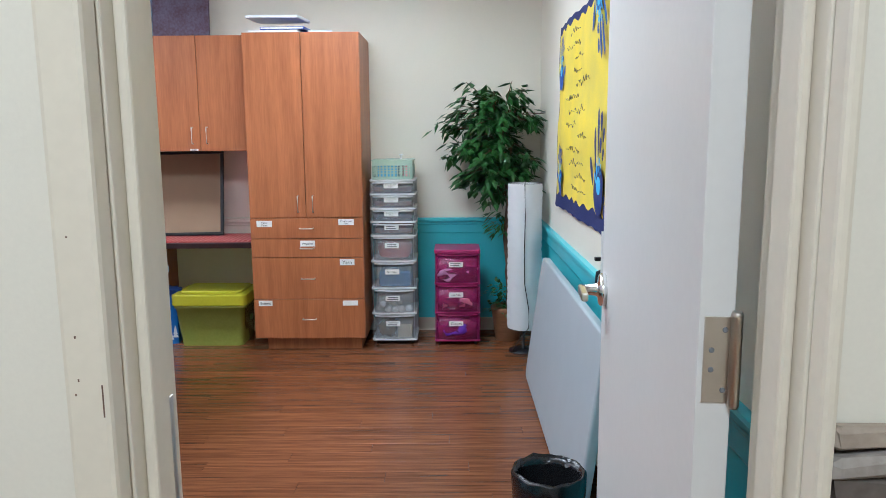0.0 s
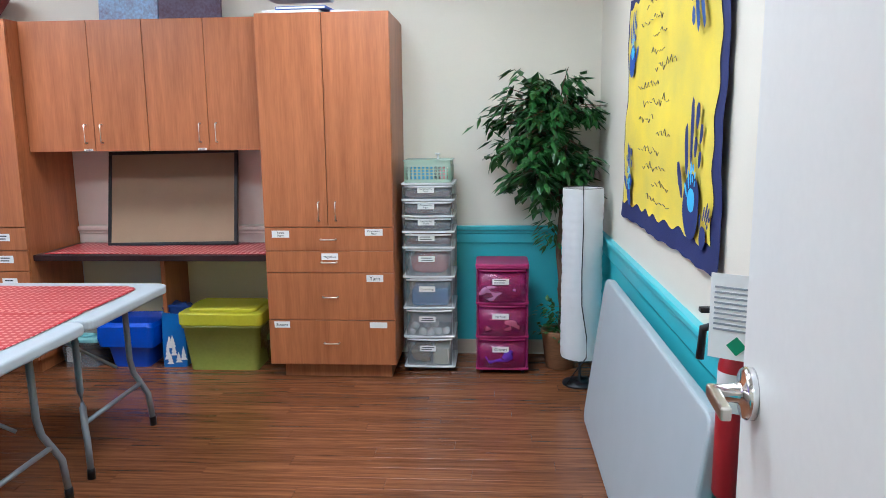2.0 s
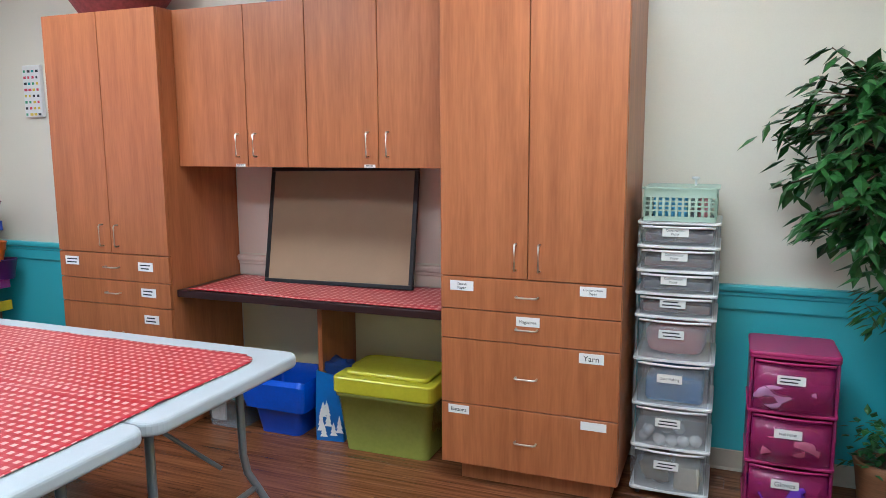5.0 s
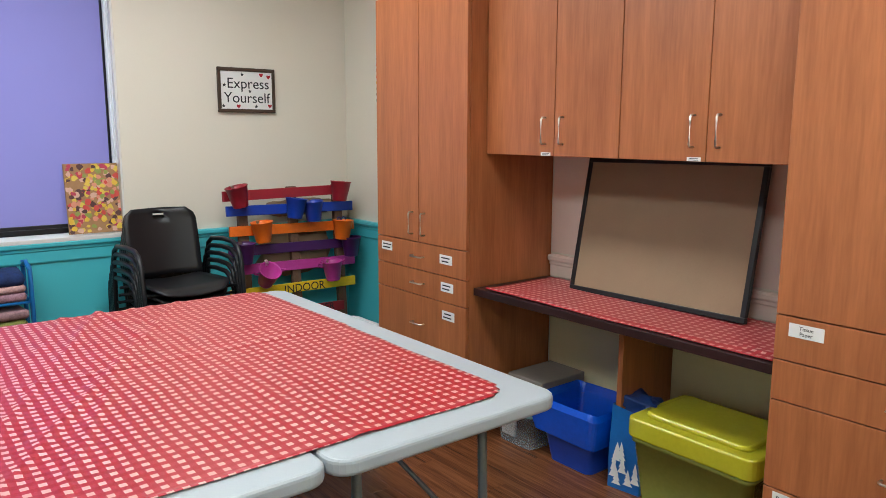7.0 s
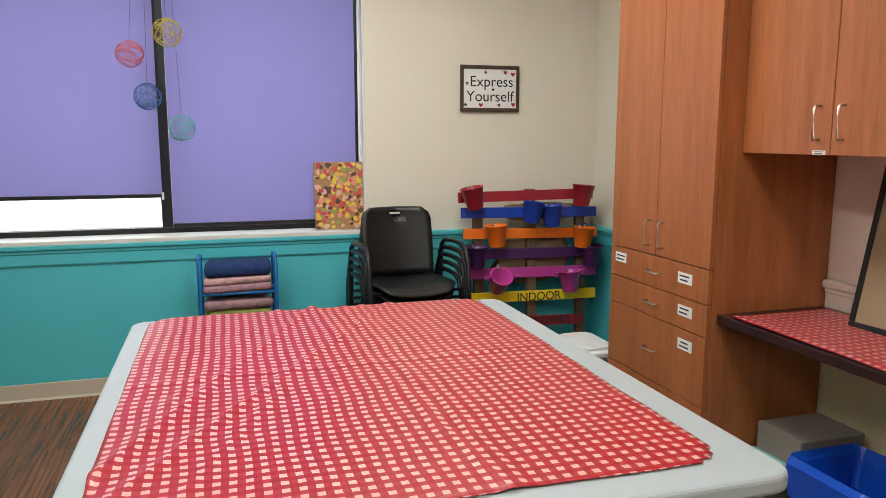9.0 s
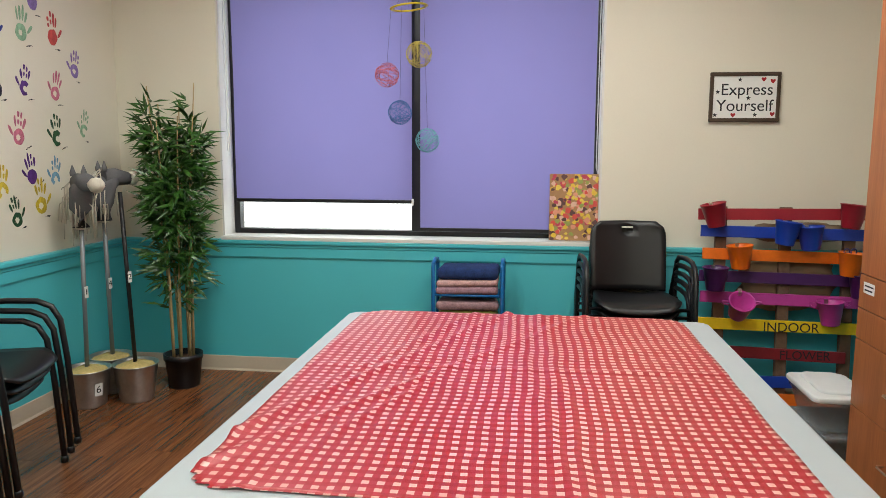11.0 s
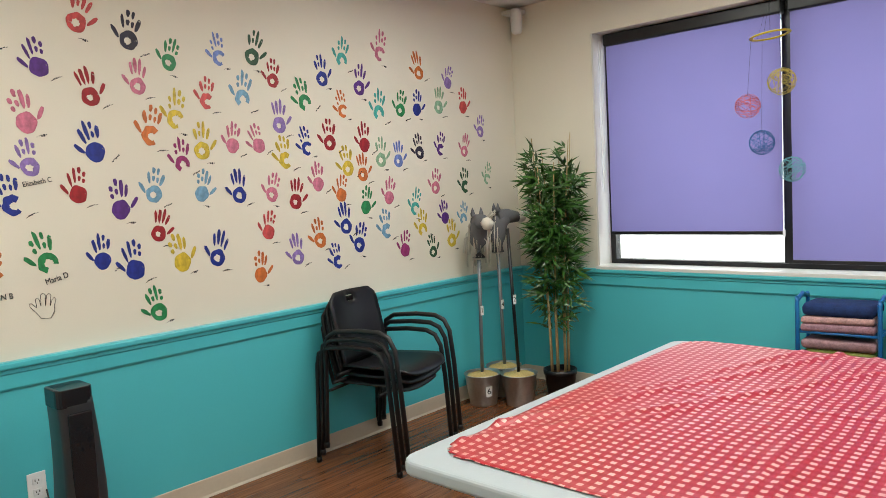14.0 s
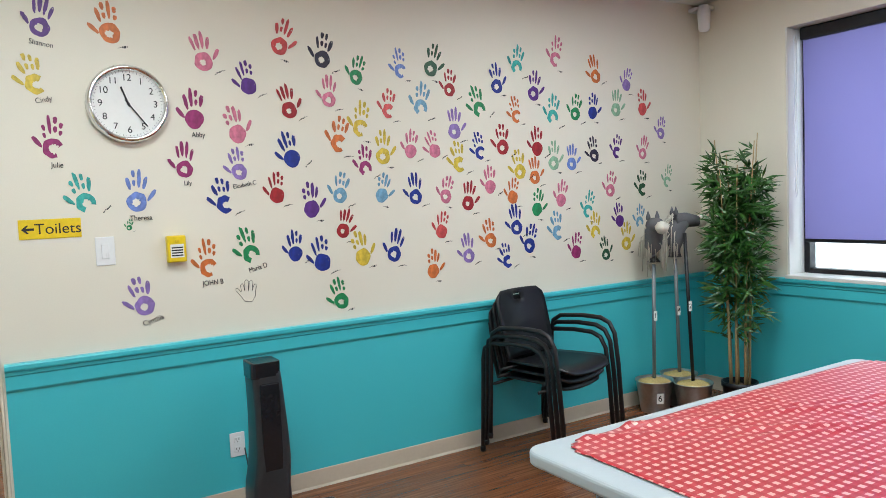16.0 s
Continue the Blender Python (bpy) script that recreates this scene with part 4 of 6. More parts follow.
for k in range(11):
    bm_ = palm_print(100 + k)
    if k % 2:
        for v_ in bm_.verts:
            v_.co.x *= -1
    SHAPES.append(bm_)
SHAPE_CACHE = {}
PRINT_N = [0]


def print_at(x, z, key, tilt=0.0, size=1.0, text=""):
    PRINT_N[0] += 1
    k = PRINT_N[0] * 7 % 11
    if (k, key) not in SHAPE_CACHE:
        me = bpy.data.meshes.new("palm_print")
        SHAPES[k].to_mesh(me)
        me.materials.append(wash(*COLOURS[key]))
        SHAPE_CACHE[(k, key)] = me
    ob = new("palm_print", SHAPE_CACHE[(k, key)])
    ob.matrix_world = pose(x, YS + 0.0015, z, 0, tilt, 180) @ Matrix.Diagonal((size * 0.88, size, size * 1.05, 1))
    tagged(ob, "palm print in dabbed paint on the cream wall", "wall painting", "palm prints on the wall")
    if text:
        words("caption", text, 0.024, pose(0.01, -0.0006, -0.082, 90, 0, 0), INK, ob)
    else:
        cap = new("caption", CAPTIONS[k % 3])
        cap.parent = ob


CAPTIONS = []
for k in range(3):
    random.seed(40 + k)
    b_ = bmesh.new()
    x_ = -0.005
    for q in range(5):
        w_ = random.uniform(0.004, 0.009)
        box(x_, -0.0004, -0.077 + random.uniform(-0.002, 0.002), x_ + w_, 0.0004, -0.0745 + random.uniform(-0.002, 0.003), bm=b_)
        x_ += w_ + 0.002
    turn(b_, pose(0.02, 0, 0.0, 0, -12 * k, 0))
    me_ = bpy.data.meshes.new("caption")
    b_.to_mesh(me_)
    b_.free()
    me_.materials.append(INK)
    CAPTIONS.append(me_)
COLUMN_0 = ((-0.45, 2.33, "p"), (-0.71, 2.33, "o"), (-0.40, 2.09, "y"), (-0.46, 1.82, "m"), (-0.56, 1.58, "t"), (-0.78, 1.58, "e"), (-0.77, 1.10, "v"), (-1.11, 2.23, "k"), (-1.06, 1.96, "m"), (-1.32, 2.12, "p"), (-1.25, 1.89, "k"), (-1.00, 1.72, "m"), (-1.25, 1.70, "v"), (-1.17, 1.55, "b"), (-1.08, 1.25, "o"), (-1.28, 1.30, "g"))
COLUMN_1 = ((-1.51, 2.33, "c"), (-1.73, 2.28, "n"), (-1.52, 2.01, "r"), (-1.52, 1.77, "b"), (-1.44, 1.58, "r"), (-1.62, 1.51, "p"), (-1.75, 2.07, "k"), (-1.92, 2.19, "g"), (-1.80, 1.85, "o"), (-1.93, 1.93, "y"), (-1.94, 1.71, "m"), (-2.05, 1.78, "y"), (-1.79, 1.57, "s"), (-1.80, 1.38, "r"), (-1.52, 1.28, "b"), (-1.66, 1.23, "b"))
COLUMN_2 = ((-1.89, 1.24, "y"), (-2.10, 1.24, "b"), (-1.75, 1.01, "g"), (-2.10, 2.02, "c"), (-2.18, 2.24, "e"), (-2.31, 2.05, "s"), (-2.39, 2.27, "d"), (-2.50, 2.15, "r"), (-2.52, 1.92, "v"), (-2.23, 1.80, "k"), (-2.37, 1.80, "k"), (-2.04, 1.56, "s"), (-2.24, 1.55, "b"), (-2.45, 1.54, "k"), (-2.54, 1.73, "y"), (-2.69, 1.79, "b"))
COLUMN_3 = ((-2.69, 2.05, "g"), (-2.83, 2.19, "b"), (-2.86, 1.83, "r"), (-2.60, 1.50, "r"), (-2.76, 1.59, "k"), (-2.41, 1.34, "c"), (-2.34, 1.12, "o"), (-2.58, 1.19, "v"), (-2.74, 1.27, "o"), (-2.86, 1.13, "b"), (-2.97, 2.01, "o"), (-3.00, 2.31, "t"), (-3.12, 2.16, "p"), (-2.98, 1.68, "y"), (-3.10, 1.64, "o"), (-3.13, 1.82, "r"))
COLUMN_4 = ((-2.93, 1.52, "o"), (-3.12, 1.44, "g"), (-2.94, 1.34, "b"), (-3.05, 1.22, "b"), (-3.27, 1.29, "s"), (-3.31, 2.38, "k"), (-3.27, 2.02, "t"), (-3.26, 1.73, "l"), (-3.46, 2.04, "g"), (-3.41, 1.72, "e"), (-3.32, 1.49, "k"), (-3.43, 1.15, "m"), (-3.61, 2.05, "b"), (-3.63, 2.29, "o"), (-3.60, 1.77, "n"), (-3.82, 1.79, "p"))
COLUMN_5 = ((-3.55, 1.41, "t"), (-3.60, 1.27, "y"), (-3.68, 1.11, "d"), (-3.75, 1.54, "k"), (-3.82, 2.08, "l"), (-3.82, 1.33, "p"), (-3.93, 2.24, "v"), (-4.07, 2.09, "c"), (-4.07, 1.78, "k"), (-4.25, 1.92, "v"), (-4.05, 1.54, "d"), (-4.31, 1.58, "l"), (-4.02, 1.31, "s"), (-3.88, 1.18, "y"))
WRITTEN = {0: "Shannon", 2: "Cindy", 3: "Julie", 5: "Theresa", 6: "Cynthia", 8: "Abby", 11: "Lily", 12: "Elizabeth C", 14: "JOHN B", 15: "Maria D"}
random.seed(77)
for column in (COLUMN_0, COLUMN_1, COLUMN_2, COLUMN_3, COLUMN_4, COLUMN_5):
    for n_, (x_, z_, key_) in enumerate(column):
        print_at(x_, z_, key_, random.uniform(-16, 16), random.uniform(1.2, 1.45), WRITTEN.get(n_, "") if column is COLUMN_0 else "")
print_at(-0.741, 1.430, "g", 10, 0.4)
for b_ in SHAPES:
    b_.free()

# a palm outline drawn with a pen
outline = []
for cx_, top_, half_ in ((-0.034, 0.03, 0.008), (-0.012, 0.05, 0.009), (0.011, 0.048, 0.009), (0.033, 0.03, 0.008)):
    outline += [(cx_ * 0.8 - half_, 0, -0.005), (cx_ - half_, 0, top_ - 0.008), (cx_, 0, top_), (cx_ + half_, 0, top_ - 0.008), (cx_ * 0.8 + half_, 0, -0.005)]
outline += [(0.036, 0, -0.03), (0.022, 0, -0.058), (-0.016, 0, -0.058), (-0.034, 0, -0.035), (-0.062, 0, -0.006), (-0.064, 0, 0.006), (-0.054, 0, 0.006), (-0.036, 0, -0.012)]
ol = obj("palm_outline", tube(outline, 0.0011, 5, closed=True), INK)
ol.matrix_world = pose(-1.266, YS + 0.0015, 1.080, 0, 6, 180)
tagged(ol, "small palm outline drawn in black pen on the cream wall", "wall painting")


# ---- stacking chairs ----
def arm_chair(m, label, group):
    c = thing("stacking_chair", label, "chair", m, group)
    bm = bmesh.new()
    nx, nz = 12, 12
    grid = []
    for k in range(nz + 1):
        v = k / nz
        z = 0.455 + 0.39 * v
        half = 0.222 - 0.014 * v ** 3 - 0.012 * (1 - v)
        if v > 0.85:
            half -= 0.05 * ((v - 0.85) / 0.15) ** 2
        grid.append([bm.verts.new((half * (2 * i / nx - 1), -0.215 - 0.075 * v + 0.045 * (2 * i / nx - 1) ** 2 * (1 - 0.3 * v), z)) for i in range(nx + 1)])
    for k in range(nz):
        for i in range(nx):
            if k == nz - 2 and 4 < i < 7:
                continue
            bm.faces.new((grid[k][i], grid[k][i + 1], grid[k + 1][i + 1], grid[k + 1][i])).smooth = True
    back = part("backrest", bm, BLACK, c, "black plastic back with a grip slot")
    back.modifiers.new("thickness", "SOLIDIFY").thickness = 0.012
    for r in range(5):
        for i in range(7 - abs(r - 2)):
            hx = (i - (6 - abs(r - 2)) / 2) * 0.036
            part("perforation", turn(lathe([(0.0042, 0), (0.0042, 0.0015)], 8), pose(hx, -0.247 - 0.004 * r + 0.3 * hx * hx, 0.66 + r * 0.02, -78, 0, 0)), BLACKGLOSS, back)
    bm = bmesh.new()
    grid = []
    for k in range(13):
        v = k / 12
        half = 0.19 + 0.035 * math.sin(math.pi * min(1, v * 1.2) / 2)
        if v > 0.8:
            half -= 0.06 * ((v - 0.8) / 0.2) ** 2
        row = []
        for i in range(13):
            u = 2 * i / 12 - 1
            row.append(bm.verts.new((half * u, -0.2 + 0.45 * v, 0.445 - 0.018 * (1 - u * u) + 0.012 * v - (0.035 * ((v - 0.8) / 0.2) ** 2 if v > 0.8 else 0))))
        grid.append(row)
    for k in range(12):
        for i in range(12):
            bm.faces.new((grid[k][i], grid[k][i + 1], grid[k + 1][i + 1], grid[k + 1][i])).smooth = True
    seat = part("seat", bm, BLACK, c)
    seat.modifiers.new("thickness", "SOLIDIFY").thickness = -0.012
    for s in (-1, 1):
        x = s * 0.275
        part("arm", tube([(x * 0.97, -0.275, 0.02), (x, -0.25, 0.3), (x, -0.235, 0.56), (x, -0.22, 0.62), (x, -0.16, 0.655), (x, 0.0, 0.668), (x, 0.13, 0.665), (x, 0.19, 0.64), (x, 0.225, 0.58), (x, 0.245, 0.4), (x * 0.98, 0.27, 0.02)], 0.0135, 10), BLACK, c, "black tubular arm and legs in one loop")
        for y in (-0.275, 0.27):
            part("foot", lathe([(0.016, 0), (0.017, 0.02), (0.014, 0.03)], 10, (x * 0.975, y, 0)), BLACK, c)
        part("upright", tube([(s * 0.19, -0.2, 0.43), (s * 0.192, -0.23, 0.55), (s * 0.175, -0.27, 0.75)], 0.011, 8), BLACK, c)
    for y in (-0.16, 0.17):
        part("crossbar", tube([(-0.275, y, 0.42), (0.275, y, 0.42)], 0.009, 8), BLACK, c)
    return c


first = arm_chair(pose(-2.885, 1.51, 0, 0, 0, 11), "black plastic armchair in a stack of three by the wall", "chairs stacked by the printed wall")
for k in (1, 2):
    copy_thing(first, pose(-2.885 - 0.006 * k, 1.51 + 0.032 * k, 0.046 * k, 0, 0, 11))
second = arm_chair(pose(-4.36, 4.40, 0, 0, 0, -88), "black plastic armchair in a stack under the window", "chairs stacked under the window")
for k in range(1, 5):
    copy_thing(second, pose(-4.36 + 0.03 * k, 4.40, 0.048 * k, 0, 0, -88))


# ---- hobby horses in buckets ----
def bucket(x, y, number):
    b = thing("metal_bucket", "galvanised metal bucket filled with straw", "bucket", pose(x, y, 0), "straw-filled buckets")
    part("pail", lathe([(0.092, 0.0), (0.094, 0.012), (0.122, 0.205), (0.128, 0.21), (0.128, 0.216), (0.12, 0.214), (0.113, 0.18)], 28), GALV, b)
    bm = lathe([(0.115, 0.185), (0.1, 0.205), (0.05, 0.22), (0.005, 0.225)], 20)
    for v in bm.verts:
        v.co.z += 0.012 * noise.noise(v.co * 40)
    part("straw", bm, STRAW, b, "pale yellow straw")
    if number:
        lab = part("label", box(-0.022, -0.0, -0.035, 0.022, 0.0015, 0.035), PAPER, b)
        lab.matrix_local = pose(0.113 * math.cos(1.05), 0.113 * math.sin(1.05), 0.11, -6, 0, -30)
        words("numeral", number, 0.06, pose(0, 0.002, 0, 90, 0, 180), INK, lab)


bucket(-3.93, 1.375, "6")
bucket(-4.19, 1.36, "")
bucket(-4.06, 1.59, "")


def hobby_horse(x, y, top, lean, material, face, number, hs):
    h = thing("hobby_horse", "grey felt hobby horse on a stick with a yarn mane", "toy", pose(x, y, 0.19), "hobby horses in the buckets")
    ex, ey = lean
    part("stick", tube([(0, 0, 0), (ex, ey, top)], 0.0125, 10), material, h)
    f = Vector((face[0], face[1], 0)).normalized()
    base = Vector((ex, ey, top - 0.06))
    part("neck", tube([base, base + Vector((0, 0, 0.1)), base + f * 0.02 + Vector((0, 0, 0.2)), base + f * 0.07 + Vector((0, 0, 0.245))], [0.045, 0.056, 0.06, 0.05], 14), GREYFELT, h)
    nose = base + f * 0.17 + Vector((0, 0, 0.235))
    part("head", tube([base + f * 0.0 + Vector((0, 0, 0.245)), base + f * 0.08 + Vector((0, 0, 0.245)), nose], [0.05, 0.052, 0.036], 14), GREYFELT, h)
    part("muzzle", turn(lathe([(0.004, -0.042), (0.026, -0.034), (0.042, -0.008), (0.044, 0.01), (0.026, 0.035), (0.004, 0.042)], 18), Matrix.Translation(nose + f * 0.02)), YARN, h, "white felt muzzle")
    for s in (-1, 1):
        part("ear", turn(lathe([(0.014, 0), (0.016, 0.02), (0.002, 0.06)], 10), Matrix.Translation(base + Vector((s * 0.03 * f.y, -s * 0.03 * f.x, 0.28)))), GREYFELT, h)
    random.seed(int(x * -100))
    mane = bmesh.new()
    for k in range(46):
        a = base + f * random.uniform(-0.07, 0.06) + Vector((0, 0, random.uniform(0.14, 0.3)))
        sd = Vector((random.uniform(-1, 1), random.uniform(-1, 1), 0)) * 0.06
        tube([a, a - f * 0.03 + sd + Vector((0, 0, -0.05)), a - f * 0.035 + sd * 1.15 + Vector((0, 0, -random.uniform(0.14, 0.26)))], 0.0032, 5, mane)
    part("mane", mane, YARN, h, "stringy off-white yarn mane")
    part("collar", tube([base + Vector((0.03 * math.cos(a), 0.03 * math.sin(a), 0.0)) for a in [i * 0.628 for i in range(10)]], 0.012, 6, closed=True), YARN, h)
    if number:
        lab = part("label", box(-0.012, 0.0, -0.032, 0.012, 0.0015, 0.032), PAPER, h)
        lab.matrix_local = pose(ex * 0.52, ey * 0.52 + 0.0135, top * 0.52, 0, 0, -15)
        words("numeral", number, 0.045, pose(0, 0.002, 0, 90, 0, 180), INK, lab)


hobby_horse(-3.93, 1.375, 0.88, (0.0, 0.02), GREYLEG, (0.6, 1), "1", 1)
hobby_horse(-4.19, 1.37, 0.90, (0.07, 0.04), GREYLEG, (-1, 0.45), "4", 1)
st = thing("stick", "black broom stick standing in a straw bucket", "stick", pose(-4.06, 1.59, 0.2))
part("rod", tube([(0, 0, 0), (0.03, -0.02, 1.0)], 0.012, 10), BLACK, st)
lab_ = part("label", box(-0.012, 0.0, -0.032, 0.012, 0.0015, 0.032), PAPER, st)
lab_.matrix_local = pose(0.018, 0.004, 0.52, 0, 0, -18)
words("numeral", "2", 0.045, pose(0, 0.002, 0, 90, 0, 180), INK, lab_)


# ---- plank rack with coloured pails ----
RK = [("red", (0.33, 0.015, 0.03), 1.09), ("blue", (0.01, 0.05, 0.42), 0.985), ("orange", (0.85, 0.17, 0.008), 0.855), ("purple", (0.06, 0.012, 0.10), 0.73), ("pink", (0.48, 0.045, 0.30), 0.61), ("yellow", (0.8, 0.55, 0.01), 0.46), ("dark red", (0.22, 0.012, 0.02), 0.30), ("blue", (0.01, 0.05, 0.40), 0.14), ("orange", (0.75, 0.15, 0.01), 0.04)]
rk = thing("plank_rack", "rack of painted planks in rainbow colours leaning by the wall", "rack", pose(-4.42, 5.24, 0, 0, -4, 0))
for py in (-0.33, 0.02, 0.36):
    part("post", box(-0.05, py - 0.03, 0.0, -0.012, py + 0.03, 1.13, 0.003), BARK, rk, "dark brown wooden post")
for k, (nm, col, z) in enumerate(RK):
    w = 0.45 if k < 6 else 0.35
    b = box(-0.011, -w - 0.01 * (k % 2), z - 0.032, 0.008, w, z + 0.032, 0.003)
    pk = part("plank", b, paint(*col, 0.5), rk, nm + " painted plank")
    pk.rotation_euler = (radians((0.6, -0.9, -1.2, -1.0, -1.1, -0.8, -1.5, 0.5, 0)[k]), 0, 0)
    pk.location = (0, 0, 0)
words("lettering", "INDOOR", 0.075, pose(0.0095, 0.06, 0.452, 90, 0, 90), INK, rk)
words("lettering", "FLOWER", 0.07, pose(0.0095, 0.14, 0.296, 90, 0, 90), INK, rk)


def pail(y, z, col, tilt=0, handles=False, item=False, kick=0):
    p = thing("small_pail", "small painted metal pail hung on the plank rack", "pail", pose(-4.42 - 0.07 * z + 0.075, 5.225 + y, z - 0.06, tilt, kick, 0) @ Matrix.Scale(1.25, 4), "pails on the plank rack")
    part("cup", lathe([(0.036, 0), (0.038, 0.004), (0.054, 0.1), (0.058, 0.102), (0.056, 0.106), (0.05, 0.1), (0.036, 0.008)], 20), paint(*col, 0.35), p)
    part("bottom", lathe([(0.036, 0.004), (0.001, 0.006)], 16), paint(*col, 0.35), p)
    part("hook", box(-0.07, -0.008, 0.08, -0.045, 0.008, 0.105, 0.002), STEEL, p)
    if handles:
        for s in (-1, 1):
            part("ear", tube([(0, s * 0.052, 0.075), (0, s * 0.08, 0.085), (0, s * 0.082, 0.1), (0, s * 0.056, 0.1)], 0.004, 6), paint(*col, 0.35), p)


pail(-0.36, 1.08, RK[0][1], 12)
pail(0.34, 1.08, RK[0][1], -6)
pail(0.0, 0.985, RK[1][1], -8)
pail(0.14, 0.96, RK[1][1], 4)
pail(-0.225, 0.85, RK[2][1], 5)
pail(0.345, 0.82, RK[2][1], -4)
pail(-0.36, 0.725, RK[3][1])
pail(0.41, 0.70, RK[3][1])
pail(-0.235, 0.59, RK[4][1], 0, True, kick=42)
pail(0.26, 0.55, RK[4][1], 4, True)
lump("burlap_roll", "rolled burlap bundle behind the plank rack", "burlap", (-4.56, 5.36, 0.98), (0.06, 0.27, 0.05), CORK, 4, 0.3)
lump("burlap_roll", "rolled burlap bundle behind the plank rack", "burlap", (-4.57, 5.3, 0.68), (0.05, 0.25, 0.14), CORK, 6, 0.4)
sc = thing("scissors", "blue-handled scissors standing in an orange pail", "scissors", pose(-4.40, 5.565, 0.86))
for s in (-1, 1):
    part("ring", tube([(0, s * 0.018 + 0.015 * math.cos(a), 0.035 + 0.018 * math.sin(a)) for a in [i * 0.628 for i in range(10)]], 0.004, 6, closed=True), paint(0.02, 0.03, 0.15), sc)
part("blade", box(-0.001, -0.006, -0.05, 0.001, 0.006, 0.02), STEEL, sc)


def tub(name, label, x0, y0, x1, y1, z0, z1, material, lid, flare=0.02, lidh=0.03):
    t = thing(name, label, "storage box")
    cx, cy = (x0 + x1) / 2, (y0 + y1) / 2
    bm = bmesh.new()
    rings = []
    for z, g in ((z0, -flare), (z0 + 0.004, -flare), (z1 - 0.02, 0), (z1 - 0.018, 0.008), (z1, 0.008)):
        rings.append([bm.verts.new((x, y, z)) for x, y in rounded(x0 - g, y0 - g, x1 + g, y1 + g, 0.035, 4)])
    n = len(rings[0])
    for a, b in zip(rings, rings[1:]):
        for i in range(n):
            bm.faces.new((a[i], a[(i + 1) % n], b[(i + 1) % n], b[i])).smooth = True
    bm.faces.new(rings[0][::-1])
    part("body", bm, material, t).modifiers.new("thickness", "SOLIDIFY").thickness = 0.003
    if lid:
        bm = slab(rounded(x0 - 0.018, y0 - 0.018, x1 + 0.018, y1 + 0.018, 0.04, 4), z1, z1 + lidh, 0.01)
        slab(rounded(x0 + 0.03, y0 + 0.03, x1 - 0.03, y1 - 0.03, 0.04, 4), z1 + lidh - 0.004, z1 + lidh + 0.02, 0.012, bm=bm)
        part("lid", bm, lid, t)
    return t


tub("storage_tub", "olive tub with a clear yellow lid under the desk", -1.80, 5.33, -1.30, 5.70, 0.0, 0.30, GRNCLEAR, YELCLEAR, 0.03, 0.08)
for k in range(9):
    random.seed(60 + k)
    lump("yarn_ball", "pale yarn ball inside the yellow tub", "yarn ball", (-1.72 + 0.045 * k, 5.48 + random.uniform(-0.06, 0.1), 0.06 + (k % 3) * 0.06), (0.05, 0.05, 0.045), paint(*random.choice(((0.5, 0.5, 0.2), (0.6, 0.55, 0.35), (0.25, 0.35, 0.1)))), k, 0.3)
bt = tub("blue_bin", "blue bin lined with a blue plastic bag", -2.34, 5.36, -2.02, 5.66, 0.0, 0.27, paint(0.01, 0.06, 0.45), None, 0.04)
bm = bmesh.new()
rg = []
for k, (z, g) in enumerate(((0.14, 0.016), (0.2, 0.024), (0.275, 0.03), (0.3, 0.02), (0.27, 0.0), (0.16, -0.03), (0.1, -0.09))):
    rg.append([bm.verts.new((x + 0.012 * noise.noise((x * 22, y * 22, k)), y + 0.012 * noise.noise((x * 20, y * 24, k + 5)), z + 0.02 * noise.noise((x * 16, y * 16, 2)))) for x, y in rounded(-2.34 - g, 5.36 - g, -2.02 + g, 5.66 + g, 0.035, 5)])
for a, b in zip(rg, rg[1:]):
    for i in range(len(a)):
        bm.faces.new((a[i], a[(i + 1) % len(a)], b[(i + 1) % len(a)], b[i]))
part("liner", bm, BLUEBAG, bt, "crumpled blue bag folded over the rim")
tub("clear_box", "clear plastic box with folded cloth under the desk", -2.63, 5.36, -2.38, 5.72, 0.0, 0.17, CLEAR, see_through(paint(0.3, 0.6, 0.6), 0.3), 0.015)
tagged(obj("grey_box", box(-2.60, 5.42, 0.215, -2.37, 5.72, 0.33, 0.006), mat("grey cardboard", (0.22, 0.19, 0.16), 0.8, vary=0.08)), "closed grey cardboard box resting on the clear box", "box")
tagged(obj("bottle_label", box(-2.6, 5.385, 0.03, -2.51, 5.40, 0.13, 0.004), PAPER), "white label packet inside the clear box", "packet")
gb = thing("gift_bag", "blue paper gift bag with white winter trees", "gift bag", pose(-1.895, 5.46, 0, 0, 0, 8))
BAGB = paint(0.015, 0.13, 0.42, 0.4)
bm = bmesh.new()
rg = [[bm.verts.new((x * k, y * k2, z + (0.012 * math.sin(x * 70) if z > 0.3 else 0))) for x, y in rounded(-0.075, -0.05, 0.075, 0.05, 0.006, 2)] for z, k, k2 in ((0, 1, 1), (0.15, 1.02, 0.95), (0.35, 0.96, 0.75))]
for a, b in zip(rg, rg[1:]):
    for i in range(len(a)):
        bm.faces.new((a[i], a[(i + 1) % len(a)], b[(i + 1) % len(a)], b[i]))
bm.faces.new(rg[0][::-1])
part("bag", bm, BAGB, gb).modifiers.new("thickness", "SOLIDIFY").thickness = 0.002
random.seed(8)
